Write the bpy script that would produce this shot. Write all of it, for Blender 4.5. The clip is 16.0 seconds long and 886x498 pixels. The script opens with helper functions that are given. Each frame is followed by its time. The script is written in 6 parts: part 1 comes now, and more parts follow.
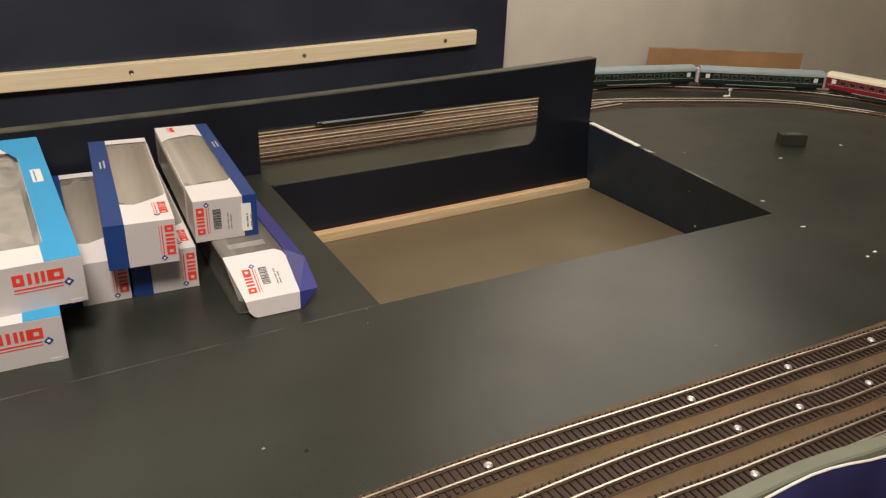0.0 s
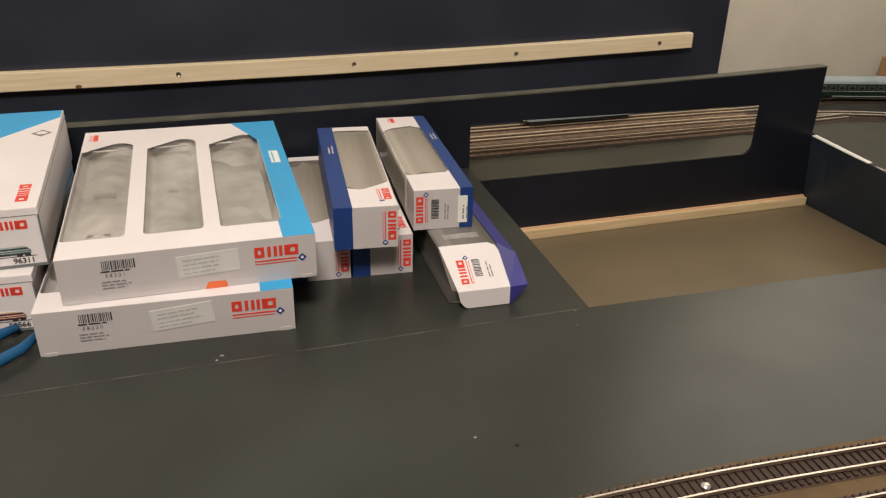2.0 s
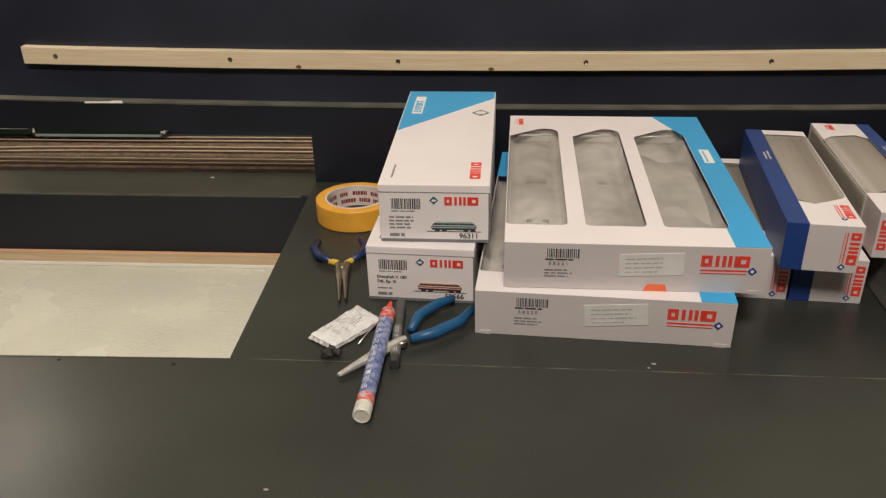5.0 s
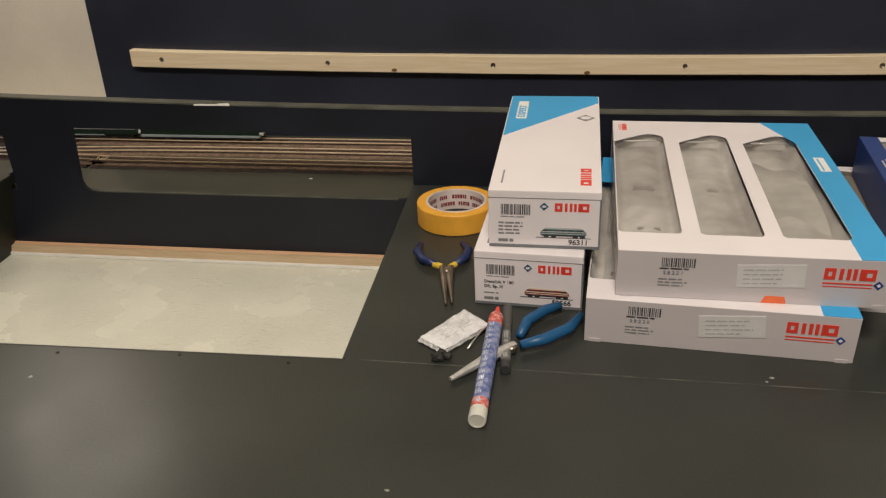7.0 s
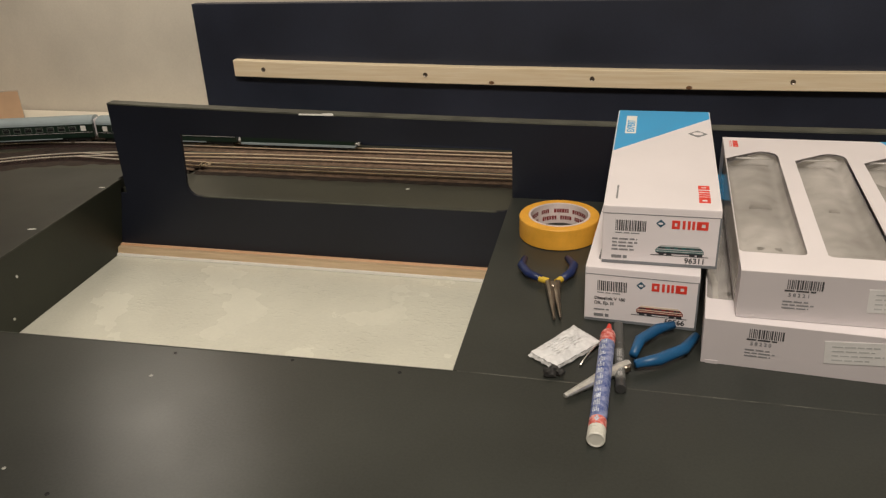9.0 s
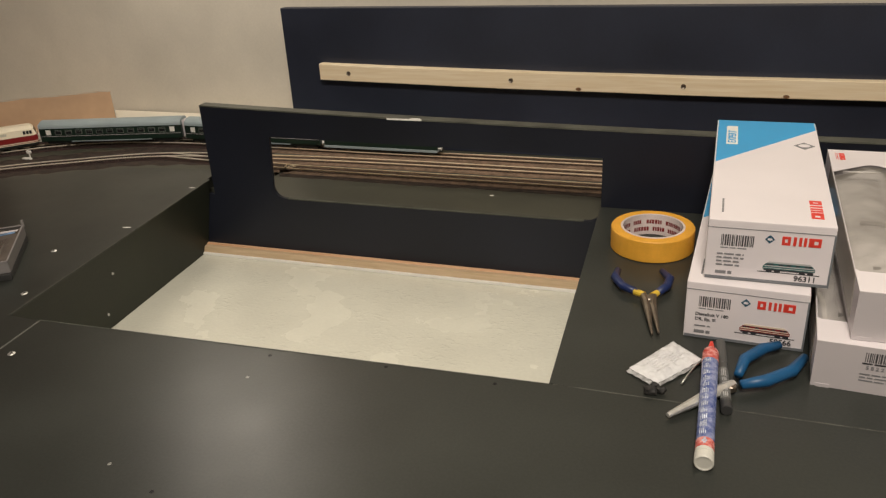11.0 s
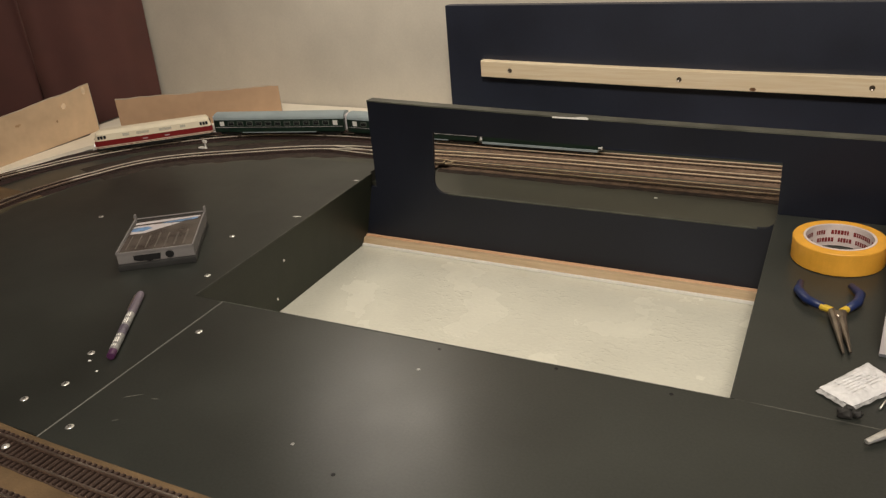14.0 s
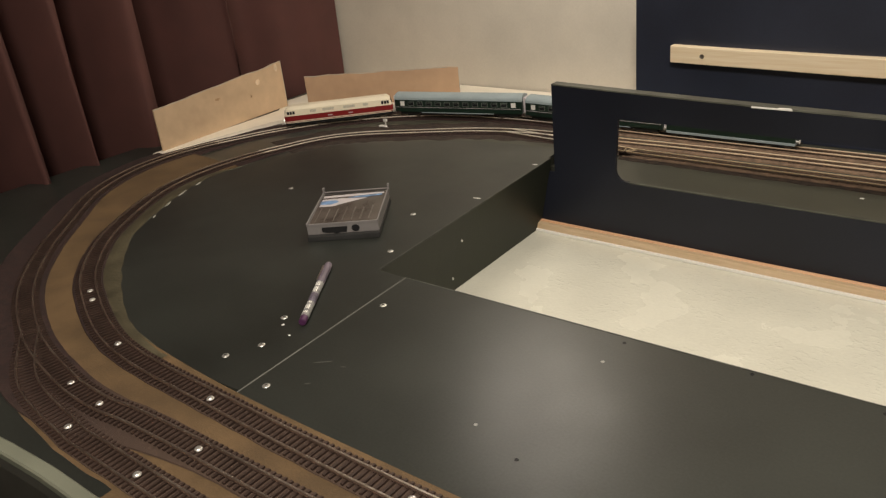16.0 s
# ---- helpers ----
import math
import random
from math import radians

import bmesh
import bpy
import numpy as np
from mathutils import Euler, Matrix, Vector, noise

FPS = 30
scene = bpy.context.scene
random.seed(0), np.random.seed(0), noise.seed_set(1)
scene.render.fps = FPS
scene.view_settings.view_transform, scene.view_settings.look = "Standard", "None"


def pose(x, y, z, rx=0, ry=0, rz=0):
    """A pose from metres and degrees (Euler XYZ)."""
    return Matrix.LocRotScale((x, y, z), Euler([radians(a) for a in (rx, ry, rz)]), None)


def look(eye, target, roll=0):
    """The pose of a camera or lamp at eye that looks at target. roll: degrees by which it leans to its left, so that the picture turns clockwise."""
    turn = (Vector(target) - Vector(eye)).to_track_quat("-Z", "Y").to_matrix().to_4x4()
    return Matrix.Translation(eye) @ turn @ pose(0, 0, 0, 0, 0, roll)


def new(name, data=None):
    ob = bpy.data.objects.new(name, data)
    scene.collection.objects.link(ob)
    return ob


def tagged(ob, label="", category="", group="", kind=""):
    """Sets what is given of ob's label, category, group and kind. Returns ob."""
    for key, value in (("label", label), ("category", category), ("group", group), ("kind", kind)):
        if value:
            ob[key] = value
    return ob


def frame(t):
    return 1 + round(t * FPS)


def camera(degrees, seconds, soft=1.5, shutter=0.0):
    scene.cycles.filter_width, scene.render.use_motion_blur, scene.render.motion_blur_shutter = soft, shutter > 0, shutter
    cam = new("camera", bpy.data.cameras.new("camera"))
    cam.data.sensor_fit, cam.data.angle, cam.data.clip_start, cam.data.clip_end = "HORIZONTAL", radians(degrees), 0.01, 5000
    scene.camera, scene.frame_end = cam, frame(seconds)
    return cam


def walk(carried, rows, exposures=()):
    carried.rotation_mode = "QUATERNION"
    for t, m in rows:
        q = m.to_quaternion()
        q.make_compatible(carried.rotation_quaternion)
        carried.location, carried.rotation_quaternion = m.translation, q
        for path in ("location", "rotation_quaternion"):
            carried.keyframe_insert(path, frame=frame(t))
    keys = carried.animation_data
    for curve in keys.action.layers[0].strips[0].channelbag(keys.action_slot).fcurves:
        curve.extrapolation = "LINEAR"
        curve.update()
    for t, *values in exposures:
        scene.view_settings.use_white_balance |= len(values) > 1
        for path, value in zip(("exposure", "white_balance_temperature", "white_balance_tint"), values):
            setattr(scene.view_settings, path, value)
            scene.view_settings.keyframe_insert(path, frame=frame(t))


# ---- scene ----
cam = camera(58.1, 16.0, 1.3)
PATH = [
    (0, (-0.073, 0.406, 1.295), (0.892, 1.934, 0.438), 2.3),
    (0.5, (-0.085, 0.409, 1.294), (0.803, 1.983, 0.437), 2.1),
    (1, (-0.097, 0.411, 1.295), (0.697, 2.031, 0.433), 1.9),
    (1.5, (-0.105, 0.415, 1.29), (0.578, 2.085, 0.426), 1.4),
    (2, (-0.111, 0.425, 1.291), (0.47, 2.131, 0.423), 1.3),
    (2.5, (-0.131, 0.437, 1.288), (0.327, 2.178, 0.417), 0.9),
    (3, (-0.148, 0.447, 1.284), (0.191, 2.213, 0.41), 0.7),
    (3.5, (-0.175, 0.465, 1.284), (0.014, 2.25, 0.401), 0.1),
    (4, (-0.199, 0.474, 1.283), (-0.136, 2.267, 0.4), -0.3),
    (4.5, (-0.214, 0.478, 1.283), (-0.264, 2.27, 0.396), -0.7),
    (5, (-0.23, 0.483, 1.28), (-0.376, 2.27, 0.393), -1.1),
    (7.5, (-0.279, 0.478, 1.287), (-0.61, 2.244, 0.407), -2.4),
    (8, (-0.29, 0.482, 1.285), (-0.651, 2.245, 0.412), -2.5),
    (8.5, (-0.299, 0.479, 1.288), (-0.703, 2.236, 0.421), -2.8),
    (9, (-0.312, 0.473, 1.288), (-0.78, 2.222, 0.438), -2.8),
    (11.5, (-0.353, 0.474, 1.291), (-0.992, 2.174, 0.454), -3.6),
    (12, (-0.359, 0.473, 1.291), (-1.036, 2.156, 0.449), -4.0),
    (12.5, (-0.364, 0.472, 1.291), (-1.101, 2.13, 0.448), -4.3),
    (13, (-0.369, 0.473, 1.29), (-1.179, 2.101, 0.457), -4.6),
    (13.5, (-0.378, 0.463, 1.295), (-1.245, 2.063, 0.465), -4.7),
    (14, (-0.387, 0.462, 1.294), (-1.292, 2.044, 0.471), -4.9),
    (14.5, (-0.398, 0.464, 1.295), (-1.354, 2.015, 0.47), -5.2),
    (15, (-0.406, 0.455, 1.294), (-1.45, 1.949, 0.469), -5.6),
    (15.5, (-0.415, 0.452, 1.296), (-1.548, 1.878, 0.469), -5.8),
    (16, (-0.42, 0.449, 1.295), (-1.632, 1.809, 0.469), -6.2),
]
EXPOSURE = ((0, 0.15), (0.5, 0.17), (1.5, 0.07), (3, -0.12), (4.5, -0.20), (8, -0.27), (9, -0.21), (11.5, -0.14), (14.5, -0.11), (15, -0.10), (16, 0.03))
walk(cam, [(t, look(eye, target, roll)) for t, eye, target, roll in PATH], EXPOSURE)

# ---- light ----
world = bpy.data.worlds.new("room_air")
world.use_nodes = True
world.node_tree.nodes["Background"].inputs[0].default_value = (1.0, 0.9, 0.78, 1)
world.node_tree.nodes["Background"].inputs[1].default_value = 0.05
scene.world = world


def area_lamp(name, eye, target, watts, size, colour):
    data = bpy.data.lights.new(name, "AREA")
    data.shape, data.size, data.energy, data.color = "DISK", size, watts, colour
    ob = new(name, data)
    ob.matrix_world = look(eye, target)
    return ob


def bulb(name, place, watts, radius, colour):
    data = bpy.data.lights.new(name, "POINT")
    data.shadow_soft_size, data.energy, data.color = radius, watts, colour
    ob = new(name, data)
    ob.location = place
    return ob


WARM = (1.0, 0.90, 0.775)
area_lamp("ceiling_lamp", (-0.25, 0.15, 2.38), (-0.25, 0.75, 0.9), 31.0, 0.45, WARM)
bulb("wall_lamp", (-1.19, 1.57, 1.53), 5.9, 0.15, WARM)
bulb("wall_lamp", (1.09, 1.52, 1.62), 12.8, 0.42, WARM)

# ---- materials ----


def material(name, colour, rough=0.5, metal=0.0, spread=0.12, scale=30.0, bump=0.15, fine=900.0, clear=0.0, colour2=None, spec=0.5, relief=0.0006):
    """A surface with a broad stain pattern, a fine grain and a little relief."""
    m = bpy.data.materials.new(name)
    m.use_nodes = True
    nt = m.node_tree
    b = nt.nodes["Principled BSDF"]
    co = nt.nodes.new("ShaderNodeTexCoord")
    big = nt.nodes.new("ShaderNodeTexNoise")
    big.inputs["Scale"].default_value, big.inputs["Detail"].default_value = scale, 5
    small = nt.nodes.new("ShaderNodeTexNoise")
    small.inputs["Scale"].default_value, small.inputs["Detail"].default_value = fine, 2
    for n in (big, small):
        nt.links.new(co.outputs["Object"], n.inputs["Vector"])
    mix = nt.nodes.new("ShaderNodeMix")
    mix.data_type = "RGBA"
    c2 = colour2 or tuple(c * (1 + 2 * spread) for c in colour)
    c1 = tuple(c * (1 - spread) for c in colour)
    mix.inputs["A"].default_value, mix.inputs["B"].default_value = (*c1, 1), (*[min(c, 1) for c in c2], 1)
    add = nt.nodes.new("ShaderNodeMath")
    add.operation = "MULTIPLY_ADD"
    add.inputs[1].default_value, add.inputs[2].default_value = 0.35, -0.17
    nt.links.new(small.outputs["Fac"], add.inputs[0])
    tot = nt.nodes.new("ShaderNodeMath")
    nt.links.new(big.outputs["Fac"], tot.inputs[0])
    nt.links.new(add.outputs[0], tot.inputs[1])
    ramp = nt.nodes.new("ShaderNodeMapRange")
    ramp.inputs["From Min"].default_value, ramp.inputs["From Max"].default_value = 0.3, 0.75
    nt.links.new(tot.outputs[0], ramp.inputs["Value"])
    nt.links.new(ramp.outputs["Result"], mix.inputs["Factor"])
    nt.links.new(mix.outputs["Result"], b.inputs["Base Color"])
    rr = nt.nodes.new("ShaderNodeMapRange")
    rr.inputs["To Min"].default_value, rr.inputs["To Max"].default_value = max(rough - 0.06, 0.02), min(rough + 0.1, 1)
    nt.links.new(big.outputs["Fac"], rr.inputs["Value"])
    nt.links.new(rr.outputs["Result"], b.inputs["Roughness"])
    b.inputs["Metallic"].default_value = metal
    b.inputs["Coat Weight"].default_value = clear
    b.inputs["Specular IOR Level"].default_value = spec
    if bump:
        bp = nt.nodes.new("ShaderNodeBump")
        bp.inputs["Strength"].default_value, bp.inputs["Distance"].default_value = bump, relief
        nt.links.new(small.outputs["Fac"], bp.inputs["Height"])
        nt.links.new(bp.outputs["Normal"], b.inputs["Normal"])
    return m


def glass_film(name):
    m = bpy.data.materials.new(name)
    m.use_nodes = True
    nt = m.node_tree
    out = nt.nodes["Material Output"]
    clear, gloss, mix = nt.nodes.new("ShaderNodeBsdfTransparent"), nt.nodes.new("ShaderNodeBsdfGlossy"), nt.nodes.new("ShaderNodeMixShader")
    clear.inputs[0].default_value = (0.86, 0.85, 0.84, 1)
    gloss.inputs["Roughness"].default_value = 0.09
    mix.inputs[0].default_value = 0.33
    nt.links.new(clear.outputs[0], mix.inputs[1])
    nt.links.new(gloss.outputs[0], mix.inputs[2])
    nt.links.new(mix.outputs[0], out.inputs["Surface"])
    return m


def wood(name, c1, c2, scale=4.0, axis=0, rough=0.55):
    m = bpy.data.materials.new(name)
    m.use_nodes = True
    nt = m.node_tree
    b = nt.nodes["Principled BSDF"]
    co = nt.nodes.new("ShaderNodeTexCoord")
    mp = nt.nodes.new("ShaderNodeMapping")
    sc = [60.0, 60.0, 60.0]
    sc[axis] = 3.0
    mp.inputs["Scale"].default_value = sc
    nt.links.new(co.outputs["Object"], mp.inputs["Vector"])
    n1 = nt.nodes.new("ShaderNodeTexNoise")
    n1.inputs["Scale"].default_value, n1.inputs["Detail"].default_value, n1.inputs["Distortion"].default_value = scale, 6, 0.6
    nt.links.new(mp.outputs["Vector"], n1.inputs["Vector"])
    r = nt.nodes.new("ShaderNodeValToRGB")
    r.color_ramp.elements[0].position, r.color_ramp.elements[0].color = 0.32, (*c1, 1)
    r.color_ramp.elements[1].position, r.color_ramp.elements[1].color = 0.7, (*c2, 1)
    nt.links.new(n1.outputs["Fac"], r.inputs["Fac"])
    nt.links.new(r.outputs["Color"], b.inputs["Base Color"])
    bp = nt.nodes.new("ShaderNodeBump")
    bp.inputs["Strength"].default_value, bp.inputs["Distance"].default_value = 0.2, 0.0005
    nt.links.new(n1.outputs["Fac"], bp.inputs["Height"])
    nt.links.new(bp.outputs["Normal"], b.inputs["Normal"])
    b.inputs["Roughness"].default_value = rough
    return m


BLACK = material("dark_satin_paint", (0.0282, 0.0308, 0.0272), 0.37, spread=0.25, scale=5, bump=0.06, fine=420, spec=0.32)
gloss = BLACK.node_tree.nodes["Principled BSDF"].inputs["Roughness"].links[0].from_node
gloss.inputs["From Min"].default_value, gloss.inputs["From Max"].default_value = 0.35, 0.68
gloss.inputs["To Min"].default_value, gloss.inputs["To Max"].default_value = 0.275, 0.345
smudge = BLACK.node_tree.nodes.new("ShaderNodeTexNoise")
smudge.inputs["Scale"].default_value, smudge.inputs["Detail"].default_value, smudge.inputs["Roughness"].default_value = 13, 7, 0.62
BLACK.node_tree.links.new(BLACK.node_tree.nodes["Texture Coordinate"].outputs["Object"], smudge.inputs["Vector"])
BLACK.node_tree.links.new(smudge.outputs["Fac"], gloss.inputs["Value"])
coat = BLACK.node_tree.nodes["Principled BSDF"].inputs
coat["Coat Weight"].default_value, coat["Coat Roughness"].default_value = 0.03, 0.20
PANEL = material("navy_black_paint", (0.0088, 0.0107, 0.0186), 0.40, spread=0.2, scale=6, bump=0.1, fine=420, spec=0.42)
PIT_PAINT = material("olive_black_paint", (0.022, 0.025, 0.0165), 0.5, spread=0.25, scale=7, bump=0.1, fine=420, spec=0.3)
PANEL_BACK = material("navy_panel_paint", (0.0195, 0.0238, 0.0400), 0.42, spread=0.2, scale=6, bump=0.1, fine=420)
PIT_BLUE = material("blue_black_pit_paint", (0.023, 0.033, 0.048), 0.45, spread=0.25, scale=7, bump=0.1, fine=420, spec=0.35)
# The board paint again, lightened: its gloss at a low angle is coloured in.
BASE_GLOSSED = material("board_paint_with_gloss", (0.056, 0.056, 0.042), 0.36, spread=0.2, scale=5, bump=0.1, fine=420)
PINE = wood("pine", (0.80, 0.645, 0.43), (0.90, 0.77, 0.57))
KNOT = material("brown_knot", (0.20, 0.10, 0.045), 0.6, spread=0.4, scale=300)
PINE_LAMPLIT = wood("pine_lamplit", (0.78, 0.46, 0.27), (0.88, 0.58, 0.38))
PINE_WARM = wood("pine_warm", (0.72, 0.52, 0.29), (0.86, 0.68, 0.44))
PINE_DULL = wood("pine_dull", (0.60, 0.44, 0.27), (0.72, 0.55, 0.37))
PLASTER = material("beige_wall_paint", (0.62, 0.575, 0.495), 0.85, spread=0.05, scale=8, bump=0.25, fine=260)
CEILING = material("white_ceiling_paint", (0.75, 0.73, 0.69), 0.9, spread=0.03)
FLOORING = material("brown_floor", (0.16, 0.10, 0.06), 0.5)
PEARL = material("pearl_textured_sheet", (0.77, 0.76, 0.655), 0.24, spread=0.05, scale=9, bump=0.30, fine=240, relief=0.0008)


def hammered(m, scale, depth):
    """Short dents and blisters that lie in loose clusters on a sheet, over its fine relief."""
    nt = m.node_tree
    b = nt.nodes["Principled BSDF"]
    co, mp, n, r, bp = [nt.nodes.new("ShaderNode" + k) for k in ("TexCoord", "Mapping", "TexNoise", "MapRange", "Bump")]
    cluster, gate, both = [nt.nodes.new("ShaderNode" + k) for k in ("TexNoise", "MapRange", "Math")]
    mp.inputs["Scale"].default_value = (0.7, 1.2, 1.0)
    n.inputs["Scale"].default_value, n.inputs["Detail"].default_value, n.inputs["Distortion"].default_value = scale, 2, 0.35
    cluster.inputs["Scale"].default_value, cluster.inputs["Detail"].default_value = 16, 3
    gate.inputs["From Min"].default_value, gate.inputs["From Max"].default_value = 0.42, 0.62
    gate.inputs["To Min"].default_value = 0.12
    r.inputs["From Min"].default_value, r.inputs["From Max"].default_value = 0.54, 0.68
    bp.inputs["Strength"].default_value, bp.inputs["Distance"].default_value = 1.0, depth
    both.operation = "MULTIPLY"
    old = b.inputs["Normal"].links[0].from_socket
    nt.links.new(co.outputs["Object"], mp.inputs["Vector"])
    nt.links.new(mp.outputs["Vector"], n.inputs["Vector"])
    nt.links.new(co.outputs["Object"], cluster.inputs["Vector"])
    nt.links.new(n.outputs["Fac"], r.inputs["Value"])
    nt.links.new(cluster.outputs["Fac"], gate.inputs["Value"])
    nt.links.new(r.outputs["Result"], both.inputs[0])
    nt.links.new(gate.outputs["Result"], both.inputs[1])
    nt.links.new(both.outputs[0], bp.inputs["Height"])
    nt.links.new(old, bp.inputs["Normal"])
    nt.links.new(bp.outputs["Normal"], b.inputs["Normal"])


hammered(PEARL, 150, 0.00035)
HARDBOARD = material("brown_hardboard", (0.178, 0.138, 0.085), 0.38, spread=0.06, scale=9, bump=0.08)
ROADBED = material("brown_roadbed", (0.118, 0.074, 0.035), 0.75, spread=0.2, scale=25, bump=0.5, fine=700)
BALLAST_REAR = material("rear_ballast", (0.190, 0.128, 0.088), 0.85, spread=0.35, scale=120, bump=1.0, fine=1500)


def ballast_fade(name, dark_end, bare, rough, x0, x1):
    """Ballast that is dark on the curve and turns to a paler brown towards the front."""
    m = material(name, dark_end, rough, spread=0.4, scale=120, bump=0.8, fine=1500)
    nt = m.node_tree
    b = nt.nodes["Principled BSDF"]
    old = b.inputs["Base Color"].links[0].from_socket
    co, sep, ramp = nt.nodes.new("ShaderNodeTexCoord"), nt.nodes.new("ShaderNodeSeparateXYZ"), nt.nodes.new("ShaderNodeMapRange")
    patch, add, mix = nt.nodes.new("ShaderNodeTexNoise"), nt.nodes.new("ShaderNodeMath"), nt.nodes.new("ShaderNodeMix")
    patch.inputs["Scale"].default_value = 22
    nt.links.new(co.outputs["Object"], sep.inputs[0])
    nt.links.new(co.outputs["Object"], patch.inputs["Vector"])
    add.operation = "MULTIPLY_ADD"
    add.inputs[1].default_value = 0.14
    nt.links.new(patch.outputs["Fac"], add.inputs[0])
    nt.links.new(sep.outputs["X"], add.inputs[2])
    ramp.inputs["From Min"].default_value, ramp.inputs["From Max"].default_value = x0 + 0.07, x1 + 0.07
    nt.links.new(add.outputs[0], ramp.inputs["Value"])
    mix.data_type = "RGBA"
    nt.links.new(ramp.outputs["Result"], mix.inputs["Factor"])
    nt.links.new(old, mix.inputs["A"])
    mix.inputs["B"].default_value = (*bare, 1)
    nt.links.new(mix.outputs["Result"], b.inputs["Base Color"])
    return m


BALLAST = ballast_fade("dark_ballast", (0.026, 0.0125, 0.011), (0.078, 0.050, 0.036), 0.9, -1.18, -0.92)
SLEEPER_SHADE = material("dark_sleeper_shade", (0.105, 0.070, 0.048), 0.85, spread=0.5, scale=140, bump=0.8, fine=1500)
SLEEPER = material("brown_plastic_sleeper", (0.036, 0.021, 0.016), 0.55, spread=0.25, scale=60, bump=0.2)
RAIL = material("nickel_silver_rail", (0.74, 0.68, 0.60), 0.34, 1.0, spread=0.04, bump=0)
# Less metallic copies of RAIL for the rear, with the shine coloured in.
RAIL_TAN = material("tan_shine_rail", (0.90, 0.70, 0.50), 0.42, 0.15, spread=0.10, scale=40, bump=0)
RAIL_PALE = material("pale_shine_rail", (0.82, 0.75, 0.64), 0.36, 0.25, spread=0.08, scale=40, bump=0)
RAIL_WEB = material("dark_rail_web", (0.085, 0.052, 0.036), 0.6, 0.3, spread=0.3, scale=60, bump=0)
SCREW = material("bright_screw", (0.72, 0.71, 0.68), 0.36, 0.8, spread=0.08, scale=400)
HOLE = material("dark_recess", (0.006, 0.006, 0.007), 0.8)
WHITE_EDGE = material("white_board", (0.87, 0.81, 0.69), 0.5, spread=0.05, scale=12)
CARDBOARD = material("cardboard", (0.53, 0.385, 0.250), 0.65, spread=0.13, scale=5, bump=0.08, fine=45)
CARDBOARD_MID = material("reddish_cardboard", (0.50, 0.330, 0.205), 0.65, spread=0.10, scale=5, bump=0.08, fine=45)
CARDBOARD_DARK = material("dark_cardboard", (0.37, 0.210, 0.100), 0.75, spread=0.12, scale=6, bump=0.08, fine=45)
CURTAIN = material("maroon_curtain", (0.086, 0.033, 0.028), 0.85, spread=0.08, scale=14, bump=0.25, fine=1200)
CLOTH = material("navy_cloth", (0.014, 0.012, 0.075), 0.7, spread=0.15, scale=20)
CHASSIS_BLACK = material("dark_scrap", (0.018, 0.017, 0.016), 0.6, spread=0.3)
SEAM_DIM = material("faint_dusty_joint", (0.060, 0.060, 0.052), 0.8, spread=0.6, scale=50)
SEAM = material("dusty_joint", (0.14, 0.14, 0.125), 0.8)
STICKER = material("pale_paper_sticker", (0.66, 0.65, 0.645), 0.5, spread=0.03, scale=60)
INK_FAINT = material("faint_grey_ink", (0.40, 0.40, 0.40), 0.5)
INK_PALE = material("faded_ink", (0.42, 0.42, 0.42), 0.5)
LIP = material("grey_green_edging", (0.185, 0.195, 0.150), 0.5, spread=0.08, scale=20)
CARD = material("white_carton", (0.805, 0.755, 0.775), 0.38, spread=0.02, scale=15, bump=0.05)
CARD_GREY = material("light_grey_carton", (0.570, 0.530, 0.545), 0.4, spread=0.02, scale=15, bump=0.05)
CYAN = material("cyan_print", (0.035, 0.36, 0.72), 0.36, spread=0.04, scale=15, bump=0.05)
SHADOW_CARD = material("slate_grey_shadow", (0.16, 0.17, 0.185), 0.5)
SLATE = material("slate_blue_print", (0.03, 0.10, 0.16), 0.4)
NAVY = material("blue_carton", (0.011, 0.045, 0.205), 0.42, spread=0.06, scale=15, bump=0.05)
VIOLET = material("violet_blue_carton", (0.045, 0.045, 0.25), 0.4, spread=0.06, scale=15, bump=0.05)
RED = material("red_print", (0.74, 0.055, 0.035), 0.4, spread=0.03)
INK = material("black_ink", (0.03, 0.03, 0.035), 0.5)
BAR_INK = material("soft_black_ink", (0.045, 0.045, 0.048), 0.5)
INK_GREY = material("grey_ink", (0.22, 0.22, 0.23), 0.5)
LABEL = material("white_sticker", (0.84, 0.83, 0.79), 0.5, spread=0.02)
ORANGE = material("orange_print", (0.80, 0.16, 0.05), 0.45)
BEAD = material("glossy_white_bead", (0.90, 0.88, 0.84), 0.15, spread=0.02, spec=0.7)
FILM = glass_film("clear_window_film")
BLISTER = material("grey_blister_tray", (0.47, 0.450, 0.440), 0.14, spread=0.34, scale=13, bump=0.1, fine=60, spec=0.7)
SMOKY_TRAY = wood("smoky_film_body", (0.085, 0.080, 0.074), (0.33, 0.315, 0.295), scale=0.42, axis=1, rough=0.14)
FILM_TRAY = wood("streaky_film_tray", (0.25, 0.22, 0.185), (0.56, 0.52, 0.475), scale=0.42, axis=1, rough=0.2)
RIM = material("glossy_pale_film", (0.50, 0.485, 0.465), 0.10, spread=0.2, scale=18, bump=0.1, fine=80, spec=0.8)
PAD = material("smoky_pad", (0.27, 0.255, 0.245), 0.3, spread=0.3, scale=60)
TRAY_DARK = material("dark_tray", (0.035, 0.035, 0.035), 0.4)
TAPE = material("yellow_masking_tape", (0.80, 0.40, 0.045), 0.5, spread=0.06, scale=60, bump=0.15)
TAPE_CORE = material("white_card_core", (0.66, 0.58, 0.56), 0.6)
BLUE_GRIP = material("blue_rubber_grip", (0.010, 0.085, 0.21), 0.4, spread=0.1)
